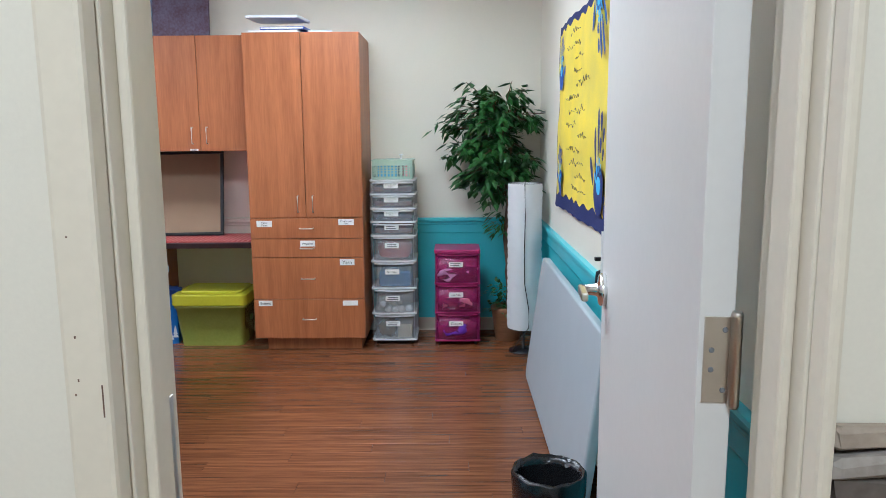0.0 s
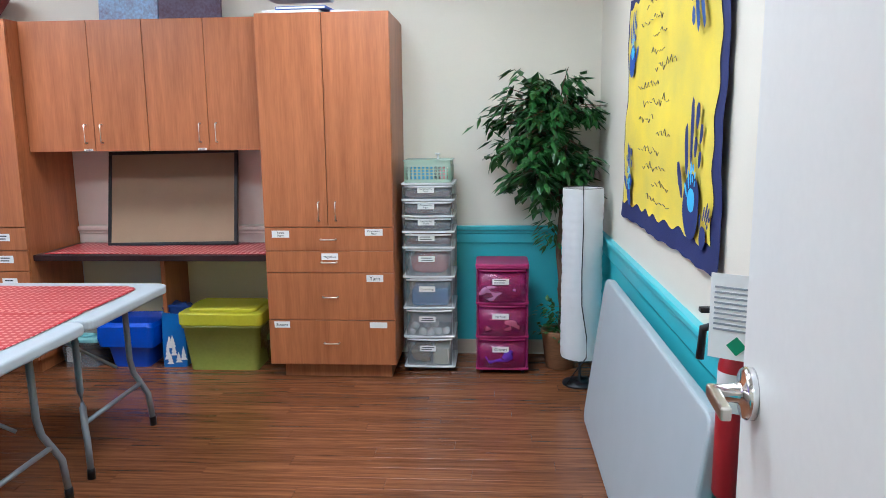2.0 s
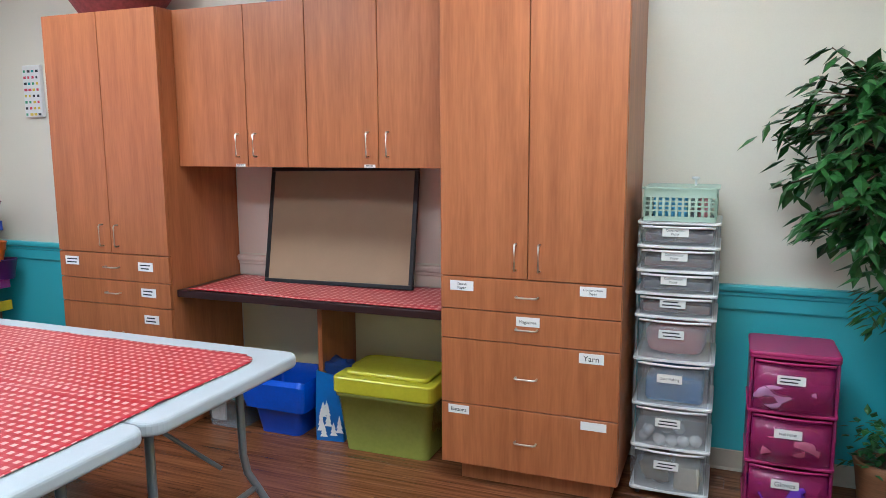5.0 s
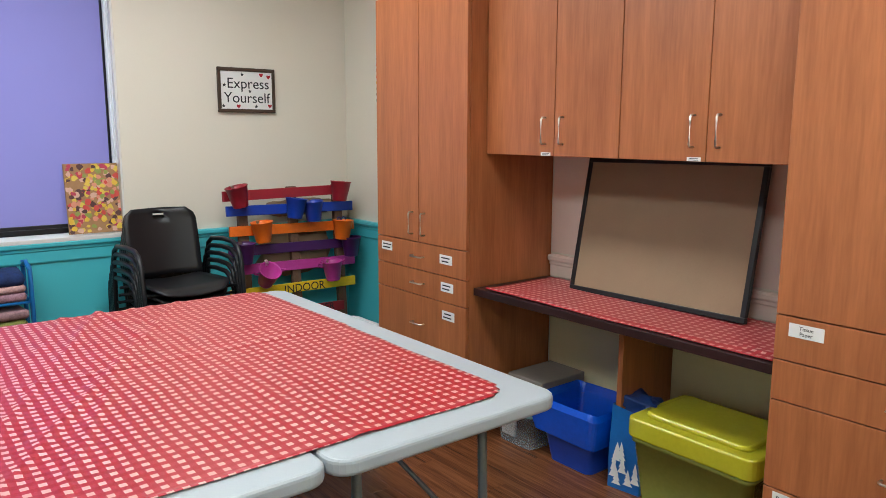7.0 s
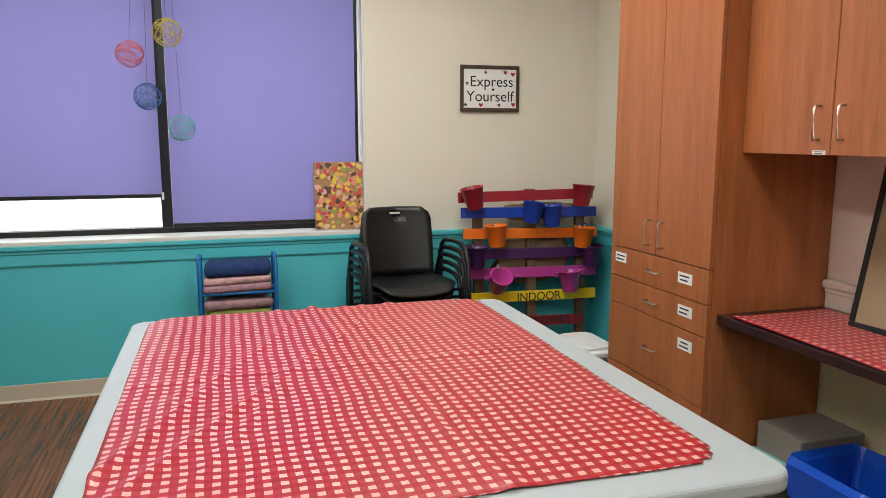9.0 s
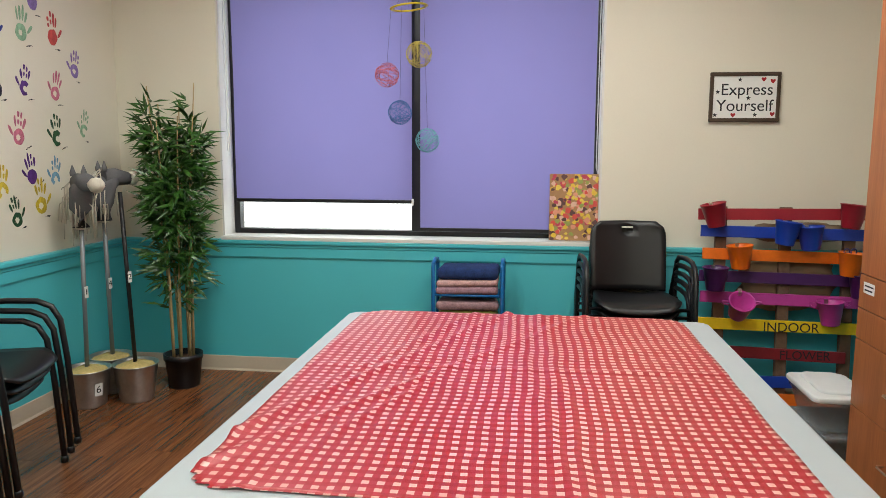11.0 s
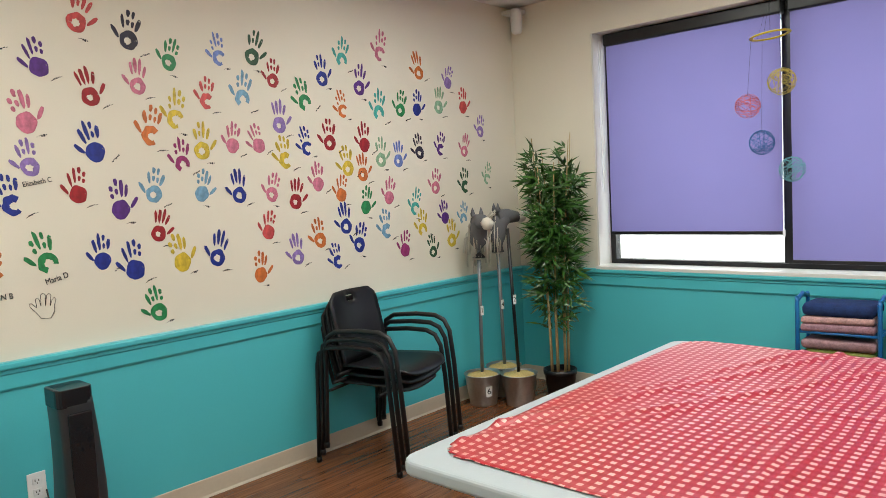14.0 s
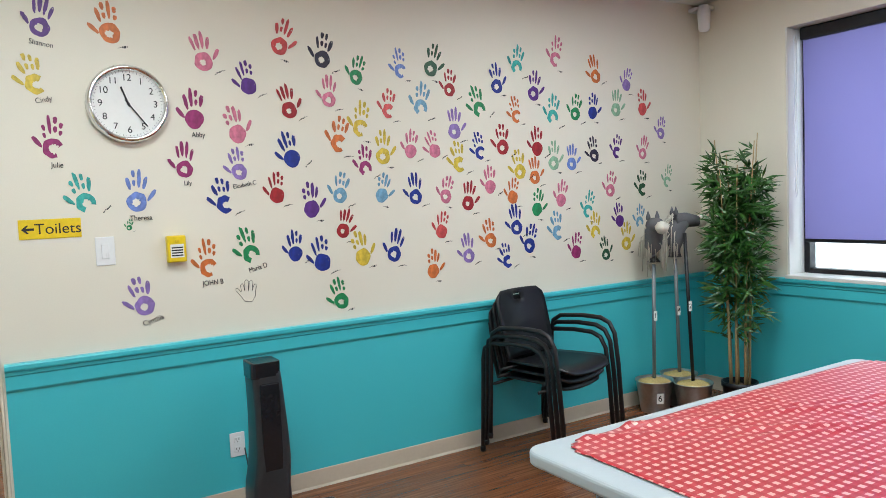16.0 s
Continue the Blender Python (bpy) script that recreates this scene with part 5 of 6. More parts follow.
for k in range(8):
    tx, tz, th = random.uniform(-0.055, 0.055), random.uniform(0.02, 0.15), random.uniform(0.06, 0.12)
    bm = bmesh.new()
    for i in range(3):
        w = 0.022 * (1 - i * 0.25)
        bm.faces.new([bm.verts.new(c) for c in ((tx - w, -0.0535 - 0.0004 * k, tz + i * th * 0.25), (tx + w, -0.0535 - 0.0004 * k, tz + i * th * 0.25), (tx, -0.0535 - 0.0004 * k, tz + i * th * 0.25 + th * 0.45))])
    part("printed_tree", bm, PAPER, gb)
lump("tissue_paper", "dark blue and white tissue paper in the gift bag", "tissue paper", (-1.88, 5.5, 0.36), (0.085, 0.06, 0.04), paint(0.02, 0.06, 0.25), 9, 0.8)
tub("clear_box", "clear box with a white lid stacked beside the cabinet", -3.90, 5.12, -3.54, 5.36, 0.182, 0.325, CLEAR, WPLASTIC, 0.03)
tub("clear_box", "cloudy grey box on the floor beside the cabinet", -3.91, 5.10, -3.53, 5.38, 0.0, 0.165, CLEAR, CLEAR, 0.03, 0.012)

# ---- towel shelf under the window ----
sh = thing("towel_stand", "small blue metal stand holding folded towels", "shelf", pose(-4.47, 3.48, 0))
BLUEM = paint(0.015, 0.14, 0.40, 0.3)
for sx in (-0.1, 0.1):
    for sy in (-0.2, 0.2):
        part("post", tube([(sx, sy, 0), (sx, sy, 0.77), (sx * 0.9, sy, 0.79)], 0.012, 8), BLUEM, sh)
for sy in (-0.2, 0.2):
    part("end_bar", tube([(-0.1, sy, 0.77), (0, sy, 0.80), (0.1, sy, 0.77)], 0.012, 8), BLUEM, sh)
for z in (0.1, 0.36, 0.6):
    for sx in (-0.1, -0.05, 0, 0.05, 0.1):
        part("rung", tube([(sx, -0.2, z), (sx, 0.2, z)], 0.008, 8), BLUEM, sh)
    for sy in (-0.2, 0.2):
        part("rung", tube([(-0.1, sy, z), (0.1, sy, z)], 0.008, 8), BLUEM, sh)
for z, hh, col, nm in ((0.61, 0.045, (0.35, 0.2, 0.25), "patterned pink"), (0.655, 0.035, (0.5, 0.3, 0.3), "pink"), (0.69, 0.075, (0.01, 0.03, 0.12), "navy"), (0.37, 0.055, (0.35, 0.06, 0.12), "red flowered"), (0.425, 0.09, (0.22, 0.24, 0.06), "olive"), (0.515, 0.05, (0.3, 0.18, 0.2), "flowered")):
    b = box(-4.575, 3.302, z, -4.36, 3.658, z + hh, hh * 0.42, 4)
    for v in b.verts:
        v.co += Vector((noise.noise(v.co * 9), noise.noise(v.co * 8 + Vector((3, 1, 2))), noise.noise(v.co * 11 + Vector((7, 1, 2))))) * 0.014
    for f in b.faces:
        f.smooth = True
    tagged(obj("towel", b, mat("towelling", col, 0.95, vary=0.35, scale=30, bump=0.8, fine=120)), nm + " folded towel on the blue stand", "towel", "folded towels")

# ---- art on walls and sill ----
pt = thing("canvas_painting", "small canvas covered in bright paint dabs on the sill", "painting", pose(-4.70, 4.105, 0.893, 0, -7, 0))
part("canvas", box(-0.012, -0.158, 0, 0.008, 0.158, 0.405, 0.003), paint(0.4, 0.22, 0.1, 0.7), pt)
random.seed(33)
for k in range(230):
    bm = bmesh.new()
    cy, cz, r = random.uniform(-0.148, 0.148), random.uniform(0.012, 0.393), random.uniform(0.011, 0.02)
    bm.faces.new([bm.verts.new((0.0086 + k * 0.00002, max(-0.157, min(0.157, cy + r * random.uniform(0.6, 1.2) * math.cos(a))), max(0.002, min(0.403, cz + r * random.uniform(0.6, 1.2) * math.sin(a))))) for a in [i * 0.7854 for i in range(8)]])
    part("dab", bm, paint(*random.choice(((0.65, 0.08, 0.06), (0.75, 0.5, 0.05), (0.3, 0.35, 0.08), (0.7, 0.3, 0.2), (0.1, 0.04, 0.04), (0.7, 0.45, 0.35), (0.75, 0.55, 0.08), (0.5, 0.05, 0.1)))), pt)

sg = thing("wall_sign", "white hand-painted sign with a dark speckled frame", "sign", pose(XW + 0.004, 5.035, 1.742, 0, 0, 0))
part("board", box(0, -0.18, -0.125, 0.014, 0.18, 0.125, 0.002), PAPER, sg)
random.seed(4)
SPECK = paint(0.06, 0.035, 0.02, 0.6)
for a in ((-0.193, 0.118, 0.193, 0.14), (-0.193, -0.14, 0.193, -0.118), (-0.193, -0.118, -0.173, 0.118), (0.173, -0.118, 0.193, 0.118)):
    b = box(0.0, a[0], a[1], 0.022, a[2], a[3], 0.004)
    part("frame", b, SPECK, sg)
words("lettering", "Express", 0.092, pose(0.0148, 0.01, 0.04, 90, 0, 90), INK, sg)
words("lettering", "Yourself", 0.092, pose(0.0148, 0.0, -0.05, 90, 0, 90), INK, sg)
for k, (sy, sz) in enumerate(((-0.15, 0.03), (0.1, 0.1), (-0.03, 0.098), (0.15, 0.09), (-0.16, -0.1), (-0.06, -0.1), (0.06, -0.1), (0.155, -0.095), (0.02, -0.005))):
    bm = bmesh.new()
    if k % 2:
        pts = [(0.014 * math.sin(t) ** 3, 0.001 * (12 * math.cos(t) - 5 * math.cos(2 * t) - 2 * math.cos(3 * t))) for t in [i * 0.3927 for i in range(16)]]
    else:
        pts = [((0.014 if i % 2 == 0 else 0.006) * math.sin(i * 0.6283), (0.014 if i % 2 == 0 else 0.006) * math.cos(i * 0.6283)) for i in range(10)]
    bm.faces.new([bm.verts.new((0.0148, sy + a, sz + b)) for a, b in pts])
    part("heart" if k % 2 else "star", bm, RED if k % 2 else INK, sg)

ar = thing("canvas_print", "small white canvas with coloured bars on the wall", "painting", pose(-4.17, YN - 0.003, 1.83))
part("canvas", box(-0.075, -0.025, -0.16, 0.075, 0, 0.16, 0.003), PAPER, ar)
random.seed(14)
for i in range(8):
    for j in range(4):
        part("bar", box(-0.066 + j * 0.035, -0.026, -0.15 + i * 0.038, -0.066 + j * 0.035 + random.uniform(0.015, 0.028), -0.0252, -0.135 + i * 0.038), paint(*random.choice(((0.6, 0.05, 0.1), (0.02, 0.3, 0.3), (0.7, 0.5, 0.05), (0.02, 0.02, 0.03), (0.05, 0.3, 0.15)))), ar)

# canvases and papers on top of the cabinets
for x0, x1, col, lb in ((-2.34, -1.955, (0.25, 0.42, 0.6), "pale blue painted canvas lying against the wall above the cabinets"), (-1.95, -1.55, (0.10, 0.09, 0.14), "dark abstract canvas leaning above the cabinets")):
    cv = thing("canvas_painting", lb, "painting", pose((x0 + x1) / 2, 5.66, 2.152, -6, 0, 0))
    part("canvas", box(-(x1 - x0) / 2, -0.012, 0, (x1 - x0) / 2, 0.012, 0.42, 0.003), mat("brushed artist paint", col, 0.6, vary=0.5, scale=7, second=(col[0] * 1.4, col[1] * 0.5, col[2] * 0.5)), cv)
random.seed(15)
for k, (px, pz, w, d, col) in enumerate(((-0.98, 2.153, 0.34, 0.28, (0.75, 0.75, 0.72)), (-0.93, 2.176, 0.3, 0.24, (0.03, 0.08, 0.4)), (-0.99, 2.2482, 0.36, 0.26, (0.7, 0.72, 0.75)), (-0.7, 2.153, 0.16, 0.2, (0.7, 0.74, 0.78)))):
    f = thing("paper_folder", "paper folder lying on top of the tall cabinet", "folder", pose(px, 5.38, pz, 0, random.uniform(-1, 1), random.uniform(-8, 8)), "folders on the cabinet")
    part("cover", box(-w / 2, -d / 2, 0, w / 2, d / 2, 0.018, 0.003), paint(*col, 0.4), f)
    part("sheets", box(-w / 2 + 0.006, -d / 2 - 0.003, 0.004, w / 2 - 0.006, d / 2 - 0.006, 0.014), PAPER, f)
pot_ = thing("clay_bowl", "dark red woven bowl on top of the cabinet", "bowl", pose(-3.17, 5.5, 2.152))
part("bowl", lathe([(0.17, 0), (0.2, 0.03), (0.26, 0.12), (0.31, 0.2), (0.3, 0.2), (0.19, 0.03)], 28), mat("dark red weave", (0.22, 0.04, 0.04), 0.7, vary=0.3, scale=30, bump=0.6), pot_)


# ---- hanging mobile ----
mb = thing("hanging_mobile", "hanging mobile of four string balls below a yellow ring", "mobile", pose(-4.5, 3.119, 0))
part("ring", turn(tube([(0.1 * math.cos(i * 0.2618), 0.1 * math.sin(i * 0.2618), 0) for i in range(24)], 0.011, 8, closed=True, flat=0.5), pose(0, 0, 2.248, 6, 0, 0)), paint(0.75, 0.6, 0.02), mb, "yellow ring")
for k, (dy, z, col) in enumerate(((0.059, 1.984, (0.55, 0.45, 0.08)), (-0.13, 1.869, (0.65, 0.16, 0.2)), (-0.054, 1.654, (0.04, 0.14, 0.36)), (0.108, 1.492, (0.15, 0.42, 0.45)))):
    random.seed(70 + k)
    bm = bmesh.new()
    for s in range(17):
        n = Vector((random.gauss(0, 1), random.gauss(0, 1), random.gauss(0, 1))).normalized()
        u = n.orthogonal().normalized()
        w = n.cross(u)
        rr = 0.07 if k else 0.075
        cc = n * random.uniform(-0.03, 0.03)
        q = math.sqrt(rr * rr - cc.length_squared)
        tube([cc + u * q * math.cos(i * 0.4488) + w * q * math.sin(i * 0.4488) for i in range(14)], 0.0014, 4, bm, closed=True)
    turn(bm, Matrix.Translation((0, dy, z)))
    part("string_ball", bm, paint(*col, 0.7), mb, "open ball of stiffened string")
    part("thread", tube([(0, dy, z + 0.06), (0, dy * 0.8, 2.248)], 0.0008, 4), INK, mb)
part("thread", tube([(0, 0, 2.248), (0, 0, H)], 0.0012, 4), INK, mb)
for a in range(3):
    part("thread", tube([(0.1 * math.cos(a * 2.09), 0.1 * math.sin(a * 2.09), 2.248), (0, 0, 2.46)], 0.0008, 4), INK, mb)

# ---- wall fixtures ----
def on_south(x, z):
    return pose(x, YS, z, 0, 0, 180)


ck = thing("wall_clock", "round chrome wall clock with a white face", "clock", on_south(-0.768, 1.972))
part("rim", turn(lathe([(0.174, 0), (0.174, 0.03), (0.168, 0.045), (0.158, 0.05), (0.15, 0.04), (0.148, 0.03), (0.148, 0.02)], 48), pose(0, 0, 0, 90, 0, 0)), CHROME, ck, "chrome rim")
part("face", turn(lathe([(0.149, 0.018), (0.149, 0.024)], 48), pose(0, 0, 0, 90, 0, 0)), PAPER, ck)
for k in range(1, 13):
    a = math.pi / 2 - k * math.pi / 6
    words("numeral", str(k), 0.042, pose(0.116 * math.cos(a), -0.0248, 0.116 * math.sin(a), 90, 0, 0), INK, ck)
for k in range(60):
    a = k * math.pi / 30
    part("tick", turn(box(-0.0008, -0.0252, 0.139, 0.0008, -0.0245, 0.145), pose(0, 0, 0, 0, math.degrees(a), 0)), INK, ck)
part("hour_pointer", turn(box(-0.004, -0.028, -0.015, 0.004, -0.0265, 0.08, 0.0006), pose(0, 0, 0, 0, -20, 0)), INK, ck)
part("minute_pointer", turn(box(-0.003, -0.0305, -0.02, 0.003, -0.029, 0.125, 0.0006), pose(0, 0, 0, 0, 143, 0)), INK, ck)
part("boss", turn(lathe([(0.006, 0.024), (0.006, 0.033)], 12), pose(0, 0, 0, 90, 0, 0)), INK, ck)

ts = thing("direction_sign", "yellow sign with a black arrow on the wall", "sign", on_south(-0.4225, 1.431))
part("plate", box(-0.12, -0.004, -0.042, 0.12, -0.0, 0.042, 0.001), paint(0.8, 0.58, 0.01, 0.4), ts)
words("lettering", "Toilets", 0.065, pose(0.03, -0.0046, -0.002, 90, 0, 0), INK, ts)
part("arrow", box(-0.1, -0.0052, -0.005, -0.062, -0.0042, 0.005), INK, ts)
bm = bmesh.new()
bm.faces.new([bm.verts.new(c) for c in ((-0.11, -0.0055, 0), (-0.09, -0.0055, -0.018), (-0.082, -0.0055, -0.018), (-0.096, -0.0055, 0), (-0.082, -0.0055, 0.018), (-0.09, -0.0055, 0.018))])
part("arrow_head", bm, INK, ts)

sw = thing("light_switch", "white rocker light switch on the wall", "switch", on_south(-0.632, 1.318))
part("plate", box(-0.04, -0.006, -0.064, 0.04, 0, 0.064, 0.003), WPLASTIC, sw)
part("rocker", box(-0.016, -0.011, -0.033, 0.016, -0.005, 0.033, 0.002), WPLASTIC, sw)
part("dimmer", box(0.003, -0.014, -0.03, 0.014, -0.009, -0.008, 0.001), WPLASTIC, sw)

cb = thing("call_point", "yellow wall box with a printed label", "call box", on_south(-0.932, 1.308))
part("case", box(-0.042, -0.045, -0.062, 0.042, 0, 0.062, 0.006), paint(0.8, 0.58, 0.01, 0.35), cb)
part("label", box(-0.03, -0.0462, -0.04, 0.03, -0.0452, 0.022), PAPER, cb)
for z in (-0.03, -0.018, -0.006, 0.006):
    part("line", box(-0.025, -0.047, z - 0.003, 0.025, -0.0463, z + 0.003), INK, cb)
part("knob", box(-0.008, -0.052, 0.03, 0.008, -0.045, 0.044, 0.002), paint(0.7, 0.5, 0.01), cb)

ot = thing("power_outlet", "white double power outlet on the teal wall", "outlet", on_south(-1.162, 0.322))
part("plate", box(-0.037, -0.01, -0.06, 0.037, -0.004, 0.06, 0.003), WPLASTIC, ot)
for z in (-0.024, 0.024):
    s = part("socket", box(-0.017, -0.0125, z - 0.015, 0.017, -0.009, z + 0.015, 0.003), WPLASTIC, ot)
    for dx in (-0.007, 0.007):
        part("slot", box(dx - 0.0015, -0.0132, z - 0.002, dx + 0.0015, -0.012, z + 0.008), INK, s)
    part("slot", box(-0.002, -0.0132, z - 0.011, 0.002, -0.012, z - 0.006), INK, s)

fn = thing("tower_fan", "slim black gloss tower fan standing by the wall", "fan", pose(-1.215, 1.5, 0, 0, 0, 0))
bm = bmesh.new()
rg = []
for i in range(13):
    v = i / 12
    z = 0.03 + 0.745 * v
    w = 0.068 + 0.028 * (1 - v) ** 1.5
    off = 0.014 * math.sin(math.pi * v) - 0.012 * math.exp(-((v - 0.22) / 0.12) ** 2)
    d = 0.075 + 0.02 * (1 - v)
    rg.append([bm.verts.new((x - off, y, z + (0.012 * x / 0.07 if i == 12 else 0))) for x, y in rounded(-w, -d, w, d, 0.03, 4)])
for a, b in zip(rg, rg[1:]):
    for i in range(len(a)):
        bm.faces.new((a[i], a[(i + 1) % len(a)], b[(i + 1) % len(a)], b[i])).smooth = True
bm.faces.new(rg[0][::-1])
bm.faces.new(rg[-1])
part("body", bm, FANGREY, fn)
part("base", lathe([(0.15, 0), (0.15, 0.015), (0.12, 0.03), (0.05, 0.04)], 28), BLACK, fn)
part("top_band", slab(rounded(-0.0695, -0.0765, 0.0695, 0.0765, 0.03, 4), 0.712, 0.784, 0.004), BLACKGLOSS, fn, "black gloss top band")
part("grille", box(-0.05, 0.078, 0.12, 0.04, 0.088, 0.69, 0.006), BLACKGLOSS, fn, "dark glossy front strip")
part("cord", tube([(-0.1, 0.0, 0.02), (-0.25, 0.08, 0.006), (-0.38, 0.02, 0.006), (-0.36, -0.12, 0.006), (-0.1, -0.2, 0.006), (0.0, -0.27, 0.1), (0.02, -0.285, 0.3)], 0.0035, 6), BLACK, fn)

cm = thing("corner_sensor", "small white sensor high in the room corner", "sensor", pose(XW + 0.09, YS + 0.12, 2.59, 0, 0, 0))
part("case", lathe([(0.03, 0), (0.04, 0.02), (0.045, 0.14), (0.03, 0.18)], 20), WPLASTIC, cm)
part("bracket", box(-0.09, -0.12, 0.15, 0.02, 0.02, 0.179, 0.004), WPLASTIC, cm)

# ---- banner on the east wall ----
bn = thing("cloth_banner", "yellow cloth banner with navy edge and painted prints", "banner")


def wavy(a, z):
    return XE - 0.016 - 0.006 * math.sin(a * 9 + z * 3) - 0.004 * math.sin(z * 14)


def banner_sheet(a0, a1, z0, z1, off, edge):
    bm = bmesh.new()
    n, k = 50, 36
    g = []
    for i in range(n + 1):
        row = []
        for j in range(k + 1):
            a, z = a0 + (a1 - a0) * i / n, z0 + (z1 - z0) * j / k
            da = edge * math.sin(z * 38) if i in (0, n) else 0
            dz = edge * math.sin(a * 33) if j in (0, k) else 0
            row.append(bm.verts.new((wavy(a, z) - off, a + da, z + dz)))
        g.append(row)
    for i in range(n):
        for j in range(k):
            bm.faces.new((g[i][j], g[i][j + 1], g[i + 1][j + 1], g[i + 1][j])).smooth = True
    return bm


NAVY = mat("navy cotton", (0.012, 0.022, 0.12), 0.85, vary=0.2, bump=0.3, fine=300)
YEL = mat("yellow painted cotton", (0.80, 0.62, 0.035), 0.8, vary=0.14, scale=5, bump=0.3, fine=300, second=(0.76, 0.64, 0.12))
part("border", banner_sheet(3.17, 4.78, 1.055, 2.10, 0, 0.004), NAVY, bn)
part("field", banner_sheet(3.25, 4.74, 1.135, 2.06, 0.003, 0.012), YEL, bn)
for k, (a, z, s, tilt, col, up) in enumerate(((3.62, 1.33, 2.9, 5, (0.012, 0.03, 0.16), 1), (3.62, 1.28, 1.3, 5, (0.1, 0.5, 0.85), 1), (3.66, 1.98, 2.7, 160, (0.02, 0.08, 0.3), 1), (3.68, 2.0, 1.3, 160, (0.1, 0.5, 0.8), 1), (4.72, 1.26, 1.9, -10, (0.02, 0.06, 0.3), 1), (4.72, 1.24, 0.9, -10, (0.1, 0.5, 0.8), 1), (4.72, 1.85, 1.9, 10, (0.02, 0.08, 0.35), 1), (4.72, 1.84, 0.9, 10, (0.1, 0.5, 0.8), 1), (3.46, 1.17, 1.0, 30, (0.012, 0.03, 0.16), 1))):
    bm = palm_print(200 + k // 2)
    turn(bm, pose(0, 0, 0, 0, tilt, 0) @ Matrix.Diagonal((s, 1, s * (1.25 if k % 2 == 0 else 1), 1)))
    turn(bm, pose(XE - 0.031 - 0.001 * (k % 2), a - 0.17, z + 0.02, 0, 0, -90))
    part("painted_print", bm, paint(*col, 0.7), bn)
random.seed(18)
for k in range(13):
    a, z = random.uniform(3.68, 4.08), 1.2 + 0.066 * k
    n = random.randint(4, 8)
    for q in range(n):
        part("writing_stroke", tube([(XE - 0.031, a + q * 0.06, z), (XE - 0.031, a + q * 0.06 + 0.02, z + random.uniform(-0.02, 0.03)), (XE - 0.031, a + q * 0.06 + 0.045, z + random.uniform(-0.01, 0.02))], 0.0016, 4), paint(0.1, 0.09, 0.06), bn)

# ---- fire extinguisher, bin ----
fe = thing("fire_extinguisher", "red fire extinguisher with an inspection tag on the wall", "fire extinguisher", pose(XE - 0.06, 2.84, 0.55))
part("cylinder", lathe([(0.041, 0), (0.046, 0.01), (0.046, 0.35), (0.038, 0.39), (0.02, 0.42), (0.018, 0.44)], 28), RED, fe)
part("label", lathe([(0.0466, 0.24), (0.0466, 0.34)], 28, cap=False), PAPER, fe, "white printed label band")
part("valve", lathe([(0.022, 0.44), (0.022, 0.48), (0.012, 0.5)], 14), CHROME, fe)
part("lever", box(-0.1, -0.012, 0.49, 0.03, 0.012, 0.503, 0.003), BLACK, fe)
part("hose", tube([(-0.02, 0, 0.47), (-0.08, 0.03, 0.44), (-0.085, 0.03, 0.36)], 0.011, 8), BLACK, fe)
part("gauge", turn(lathe([(0.018, 0), (0.018, 0.01)], 16), pose(-0.03, 0, 0.53, 0, -90, 0)), CHROME, fe)
tg = part("tag", box(-0.082, -0.052, 0.39, -0.08, 0.052, 0.6), PAPER, fe, "white paper inspection tag")
tg.matrix_local = pose(0, 0, 0, 0, 0, 58)
for k in range(9):
    part("line", box(-0.0832, -0.042, 0.46 + k * 0.013, -0.0822, 0.042, 0.465 + k * 0.013), paint(0.3, 0.33, 0.36), tg)
part("stamp", turn(box(-0.0006, -0.017, -0.017, 0.0006, 0.017, 0.017), pose(-0.083, -0.015, 0.425, 45, 0, 0)), paint(0.02, 0.25, 0.12), tg)
part("bracket", box(0.044, -0.02, 0.2, 0.06, 0.02, 0.3), BLACK, fe)

wb = thing("waste_bin", "round bin with a black plastic liner", "waste bin", pose(0.50, 2.70, 0))
part("bin", lathe([(0.095, 0), (0.1, 0.01), (0.12, 0.31), (0.112, 0.31), (0.095, 0.02)], 28), BLACK, wb)
bm = bmesh.new()
rg = []
for k, (z, r) in enumerate(((0.18, 0.122), (0.26, 0.128), (0.325, 0.128), (0.335, 0.12), (0.3, 0.108), (0.2, 0.098), (0.12, 0.06))):
    rg.append([bm.verts.new(((r + 0.007 * noise.noise((i * 0.7, k * 0.6, 2))) * math.cos(i * 0.1745), (r + 0.007 * noise.noise((i * 0.7, k * 0.6, 2))) * math.sin(i * 0.1745), z + 0.012 * noise.noise((i * 0.5, k, 7)))) for i in range(36)])
for a, b in zip(rg, rg[1:]):
    for i in range(36):
        bm.faces.new((a[i], a[(i + 1) % 36], b[(i + 1) % 36], b[i])).smooth = True
part("liner", bm, BIN, wb, "crinkled black liner folded over the rim")

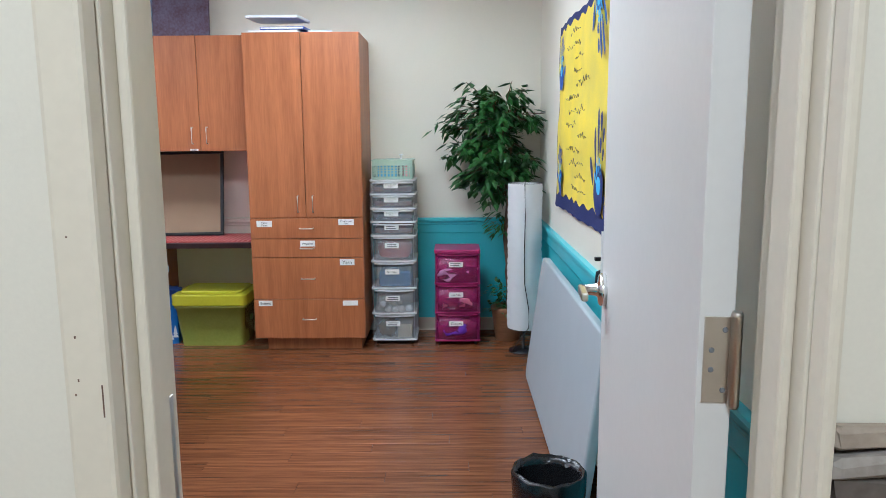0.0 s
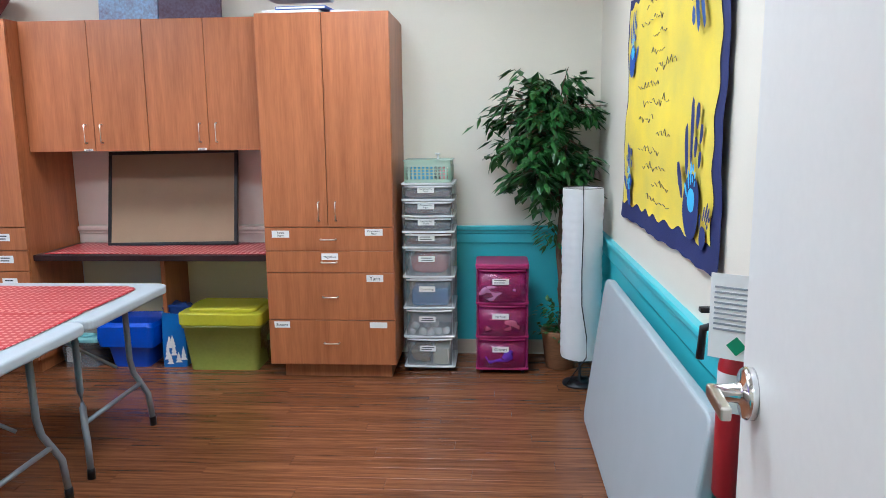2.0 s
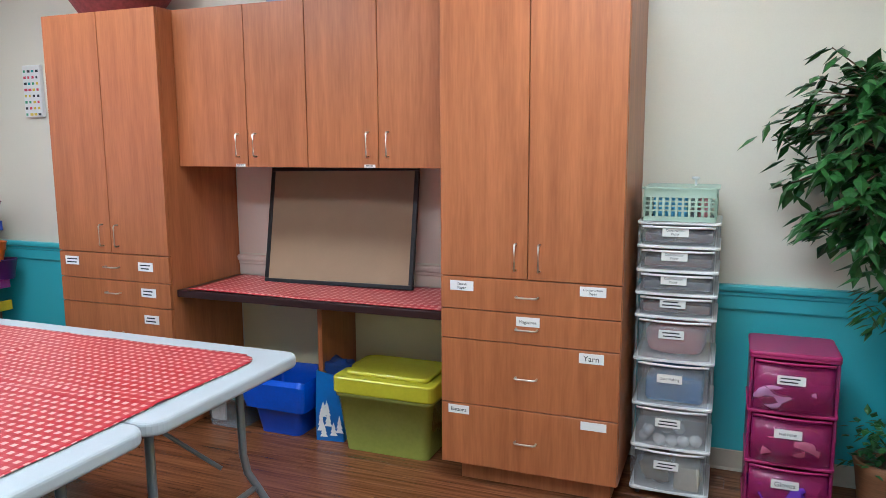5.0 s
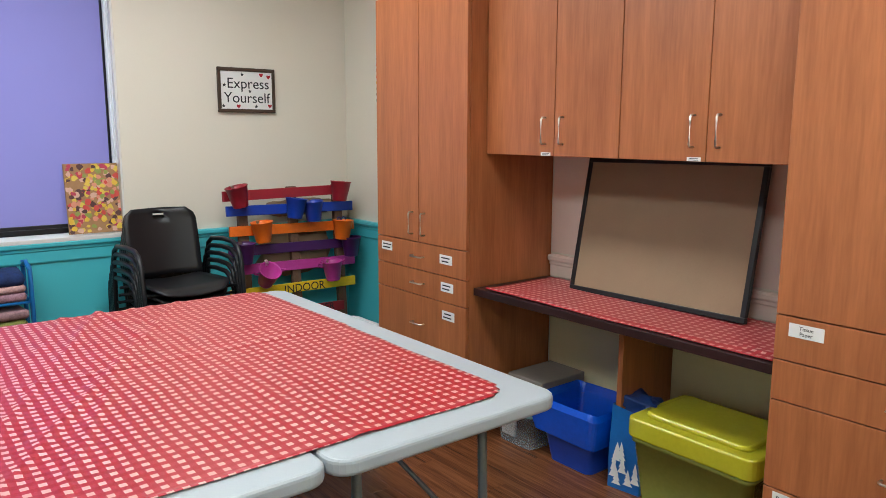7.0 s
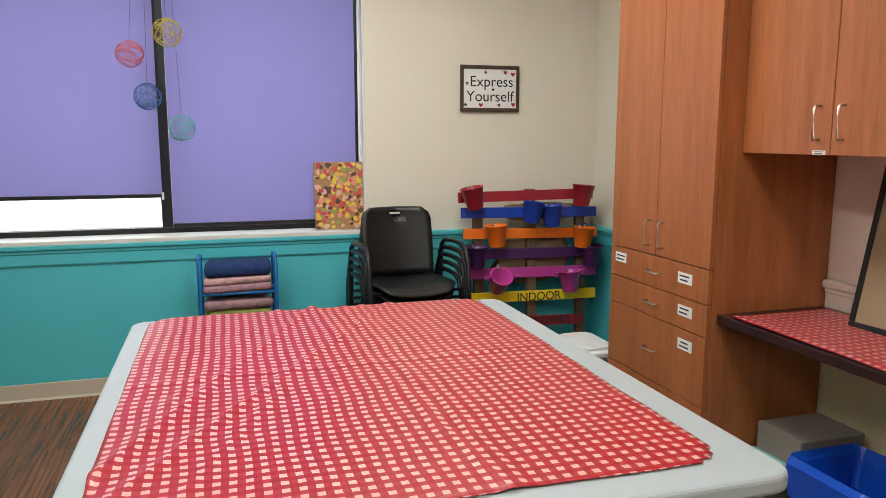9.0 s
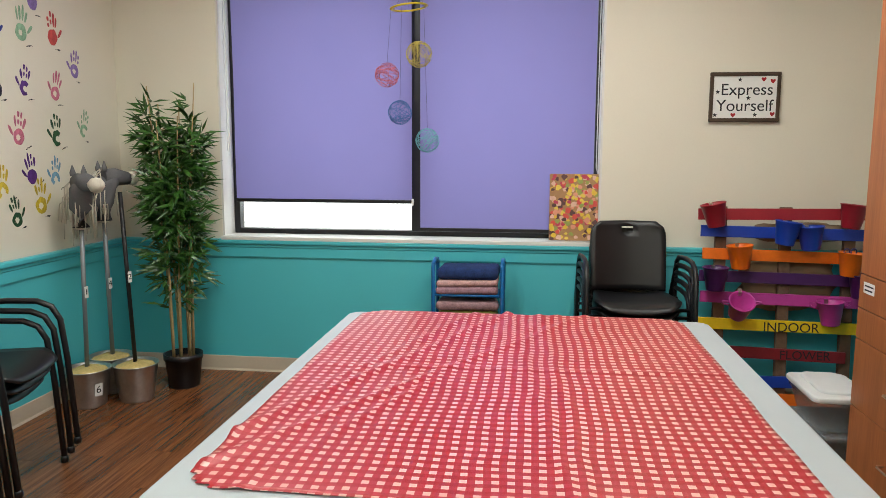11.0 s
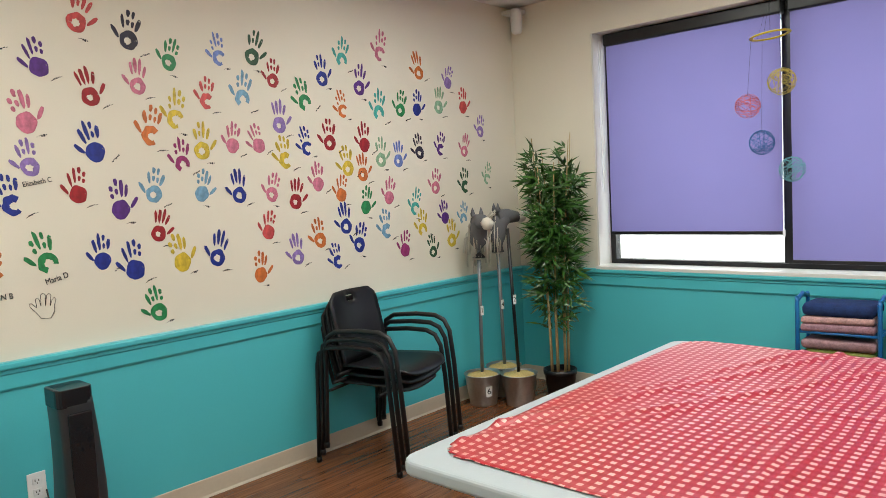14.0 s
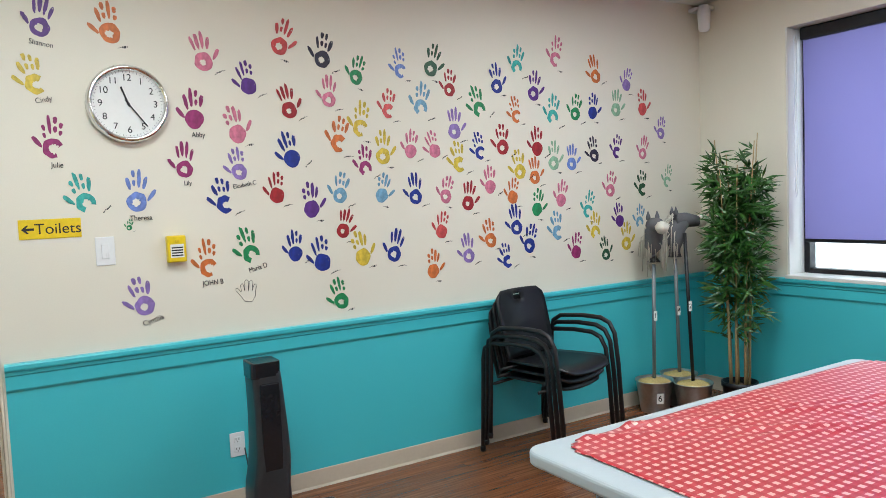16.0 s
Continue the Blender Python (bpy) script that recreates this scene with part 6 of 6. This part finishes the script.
# ---- floor boards ----
def board_material():
    m = mat("brown wood-look boards", (0.21, 0.078, 0.03), 0.27, vary=0.32, scale=2.2, stretch=(0.8, 26, 1), fine=10, bump=0.05, second=(0.075, 0.025, 0.011))
    nt = m.node_tree
    ramp = next(n for n in nt.nodes if n.type == "VALTORGB")
    ramp.color_ramp.elements[0].position, ramp.color_ramp.elements[1].position = 0.3, 0.7
    p = nt.nodes["Principled BSDF"]
    src = p.inputs["Base Color"].links[0].from_socket
    oi = nt.nodes.new("ShaderNodeObjectInfo")
    mr = nt.nodes.new("ShaderNodeMapRange")
    mr.inputs[3].default_value, mr.inputs[4].default_value = 0.88, 1.14
    hs = nt.nodes.new("ShaderNodeHueSaturation")
    nt.links.new(oi.outputs["Random"], mr.inputs[0])
    nt.links.new(mr.outputs[0], hs.inputs["Value"])
    nt.links.new(src, hs.inputs["Color"])
    nt.links.new(hs.outputs[0], p.inputs["Base Color"])
    vec = next(n for n in nt.nodes if n.type == "MAPPING")
    sc = nt.nodes.new("ShaderNodeVectorMath")
    sc.operation = "MULTIPLY_ADD"
    sc.inputs[1].default_value = (37, 91, 13)
    cmb = nt.nodes.new("ShaderNodeCombineXYZ")
    for i in range(3):
        nt.links.new(oi.outputs["Random"], cmb.inputs[i])
    tc = next(n for n in nt.nodes if n.type == "TEX_COORD")
    nt.links.new(cmb.outputs[0], sc.inputs[0])
    nt.links.new(tc.outputs["Object"], sc.inputs[2])
    nt.links.new(sc.outputs[0], vec.inputs[0])
    return m


FLOOR = board_material()
floor = thing("floor", "brown wood-look vinyl board floor with a soft sheen", "floor", kind="structure")
BW, BL = 0.1, 1.2
random.seed(9)
BOARDS = {}


def board(x0, y0, x1, y1):
    ln = round(x1 - x0, 3)
    if ln not in BOARDS:
        b = box(-ln / 2 + 0.0006, -BW / 2 + 0.0005, -0.006, ln / 2 - 0.0006, BW / 2 - 0.0005, 0, 0.0007, 1)
        me = bpy.data.meshes.new("plank")
        b.to_mesh(me)
        b.free()
        me.materials.append(FLOOR)
        BOARDS[ln] = me
    ob = new("plank", BOARDS[ln])
    ob.parent = floor
    ob.location = ((x0 + x1) / 2, (y0 + y1) / 2, 0)


y = YS - 0.13
row = 0
while y < YN:
    x = XW - BL + (row * 0.37) % BL
    while x < XE:
        a, b_ = max(x, XW), min(x + BL, XE)
        if b_ - a > 0.02:
            board(a, y, b_, y + BW)
        x += BL
    y += BW
    row += 1
structure("hall_floor", box(-1.4, -1.4, -0.006, 1.4, YS - 0.131, 0.0), FLOOR, "brown wood-look hallway floor", "floor")
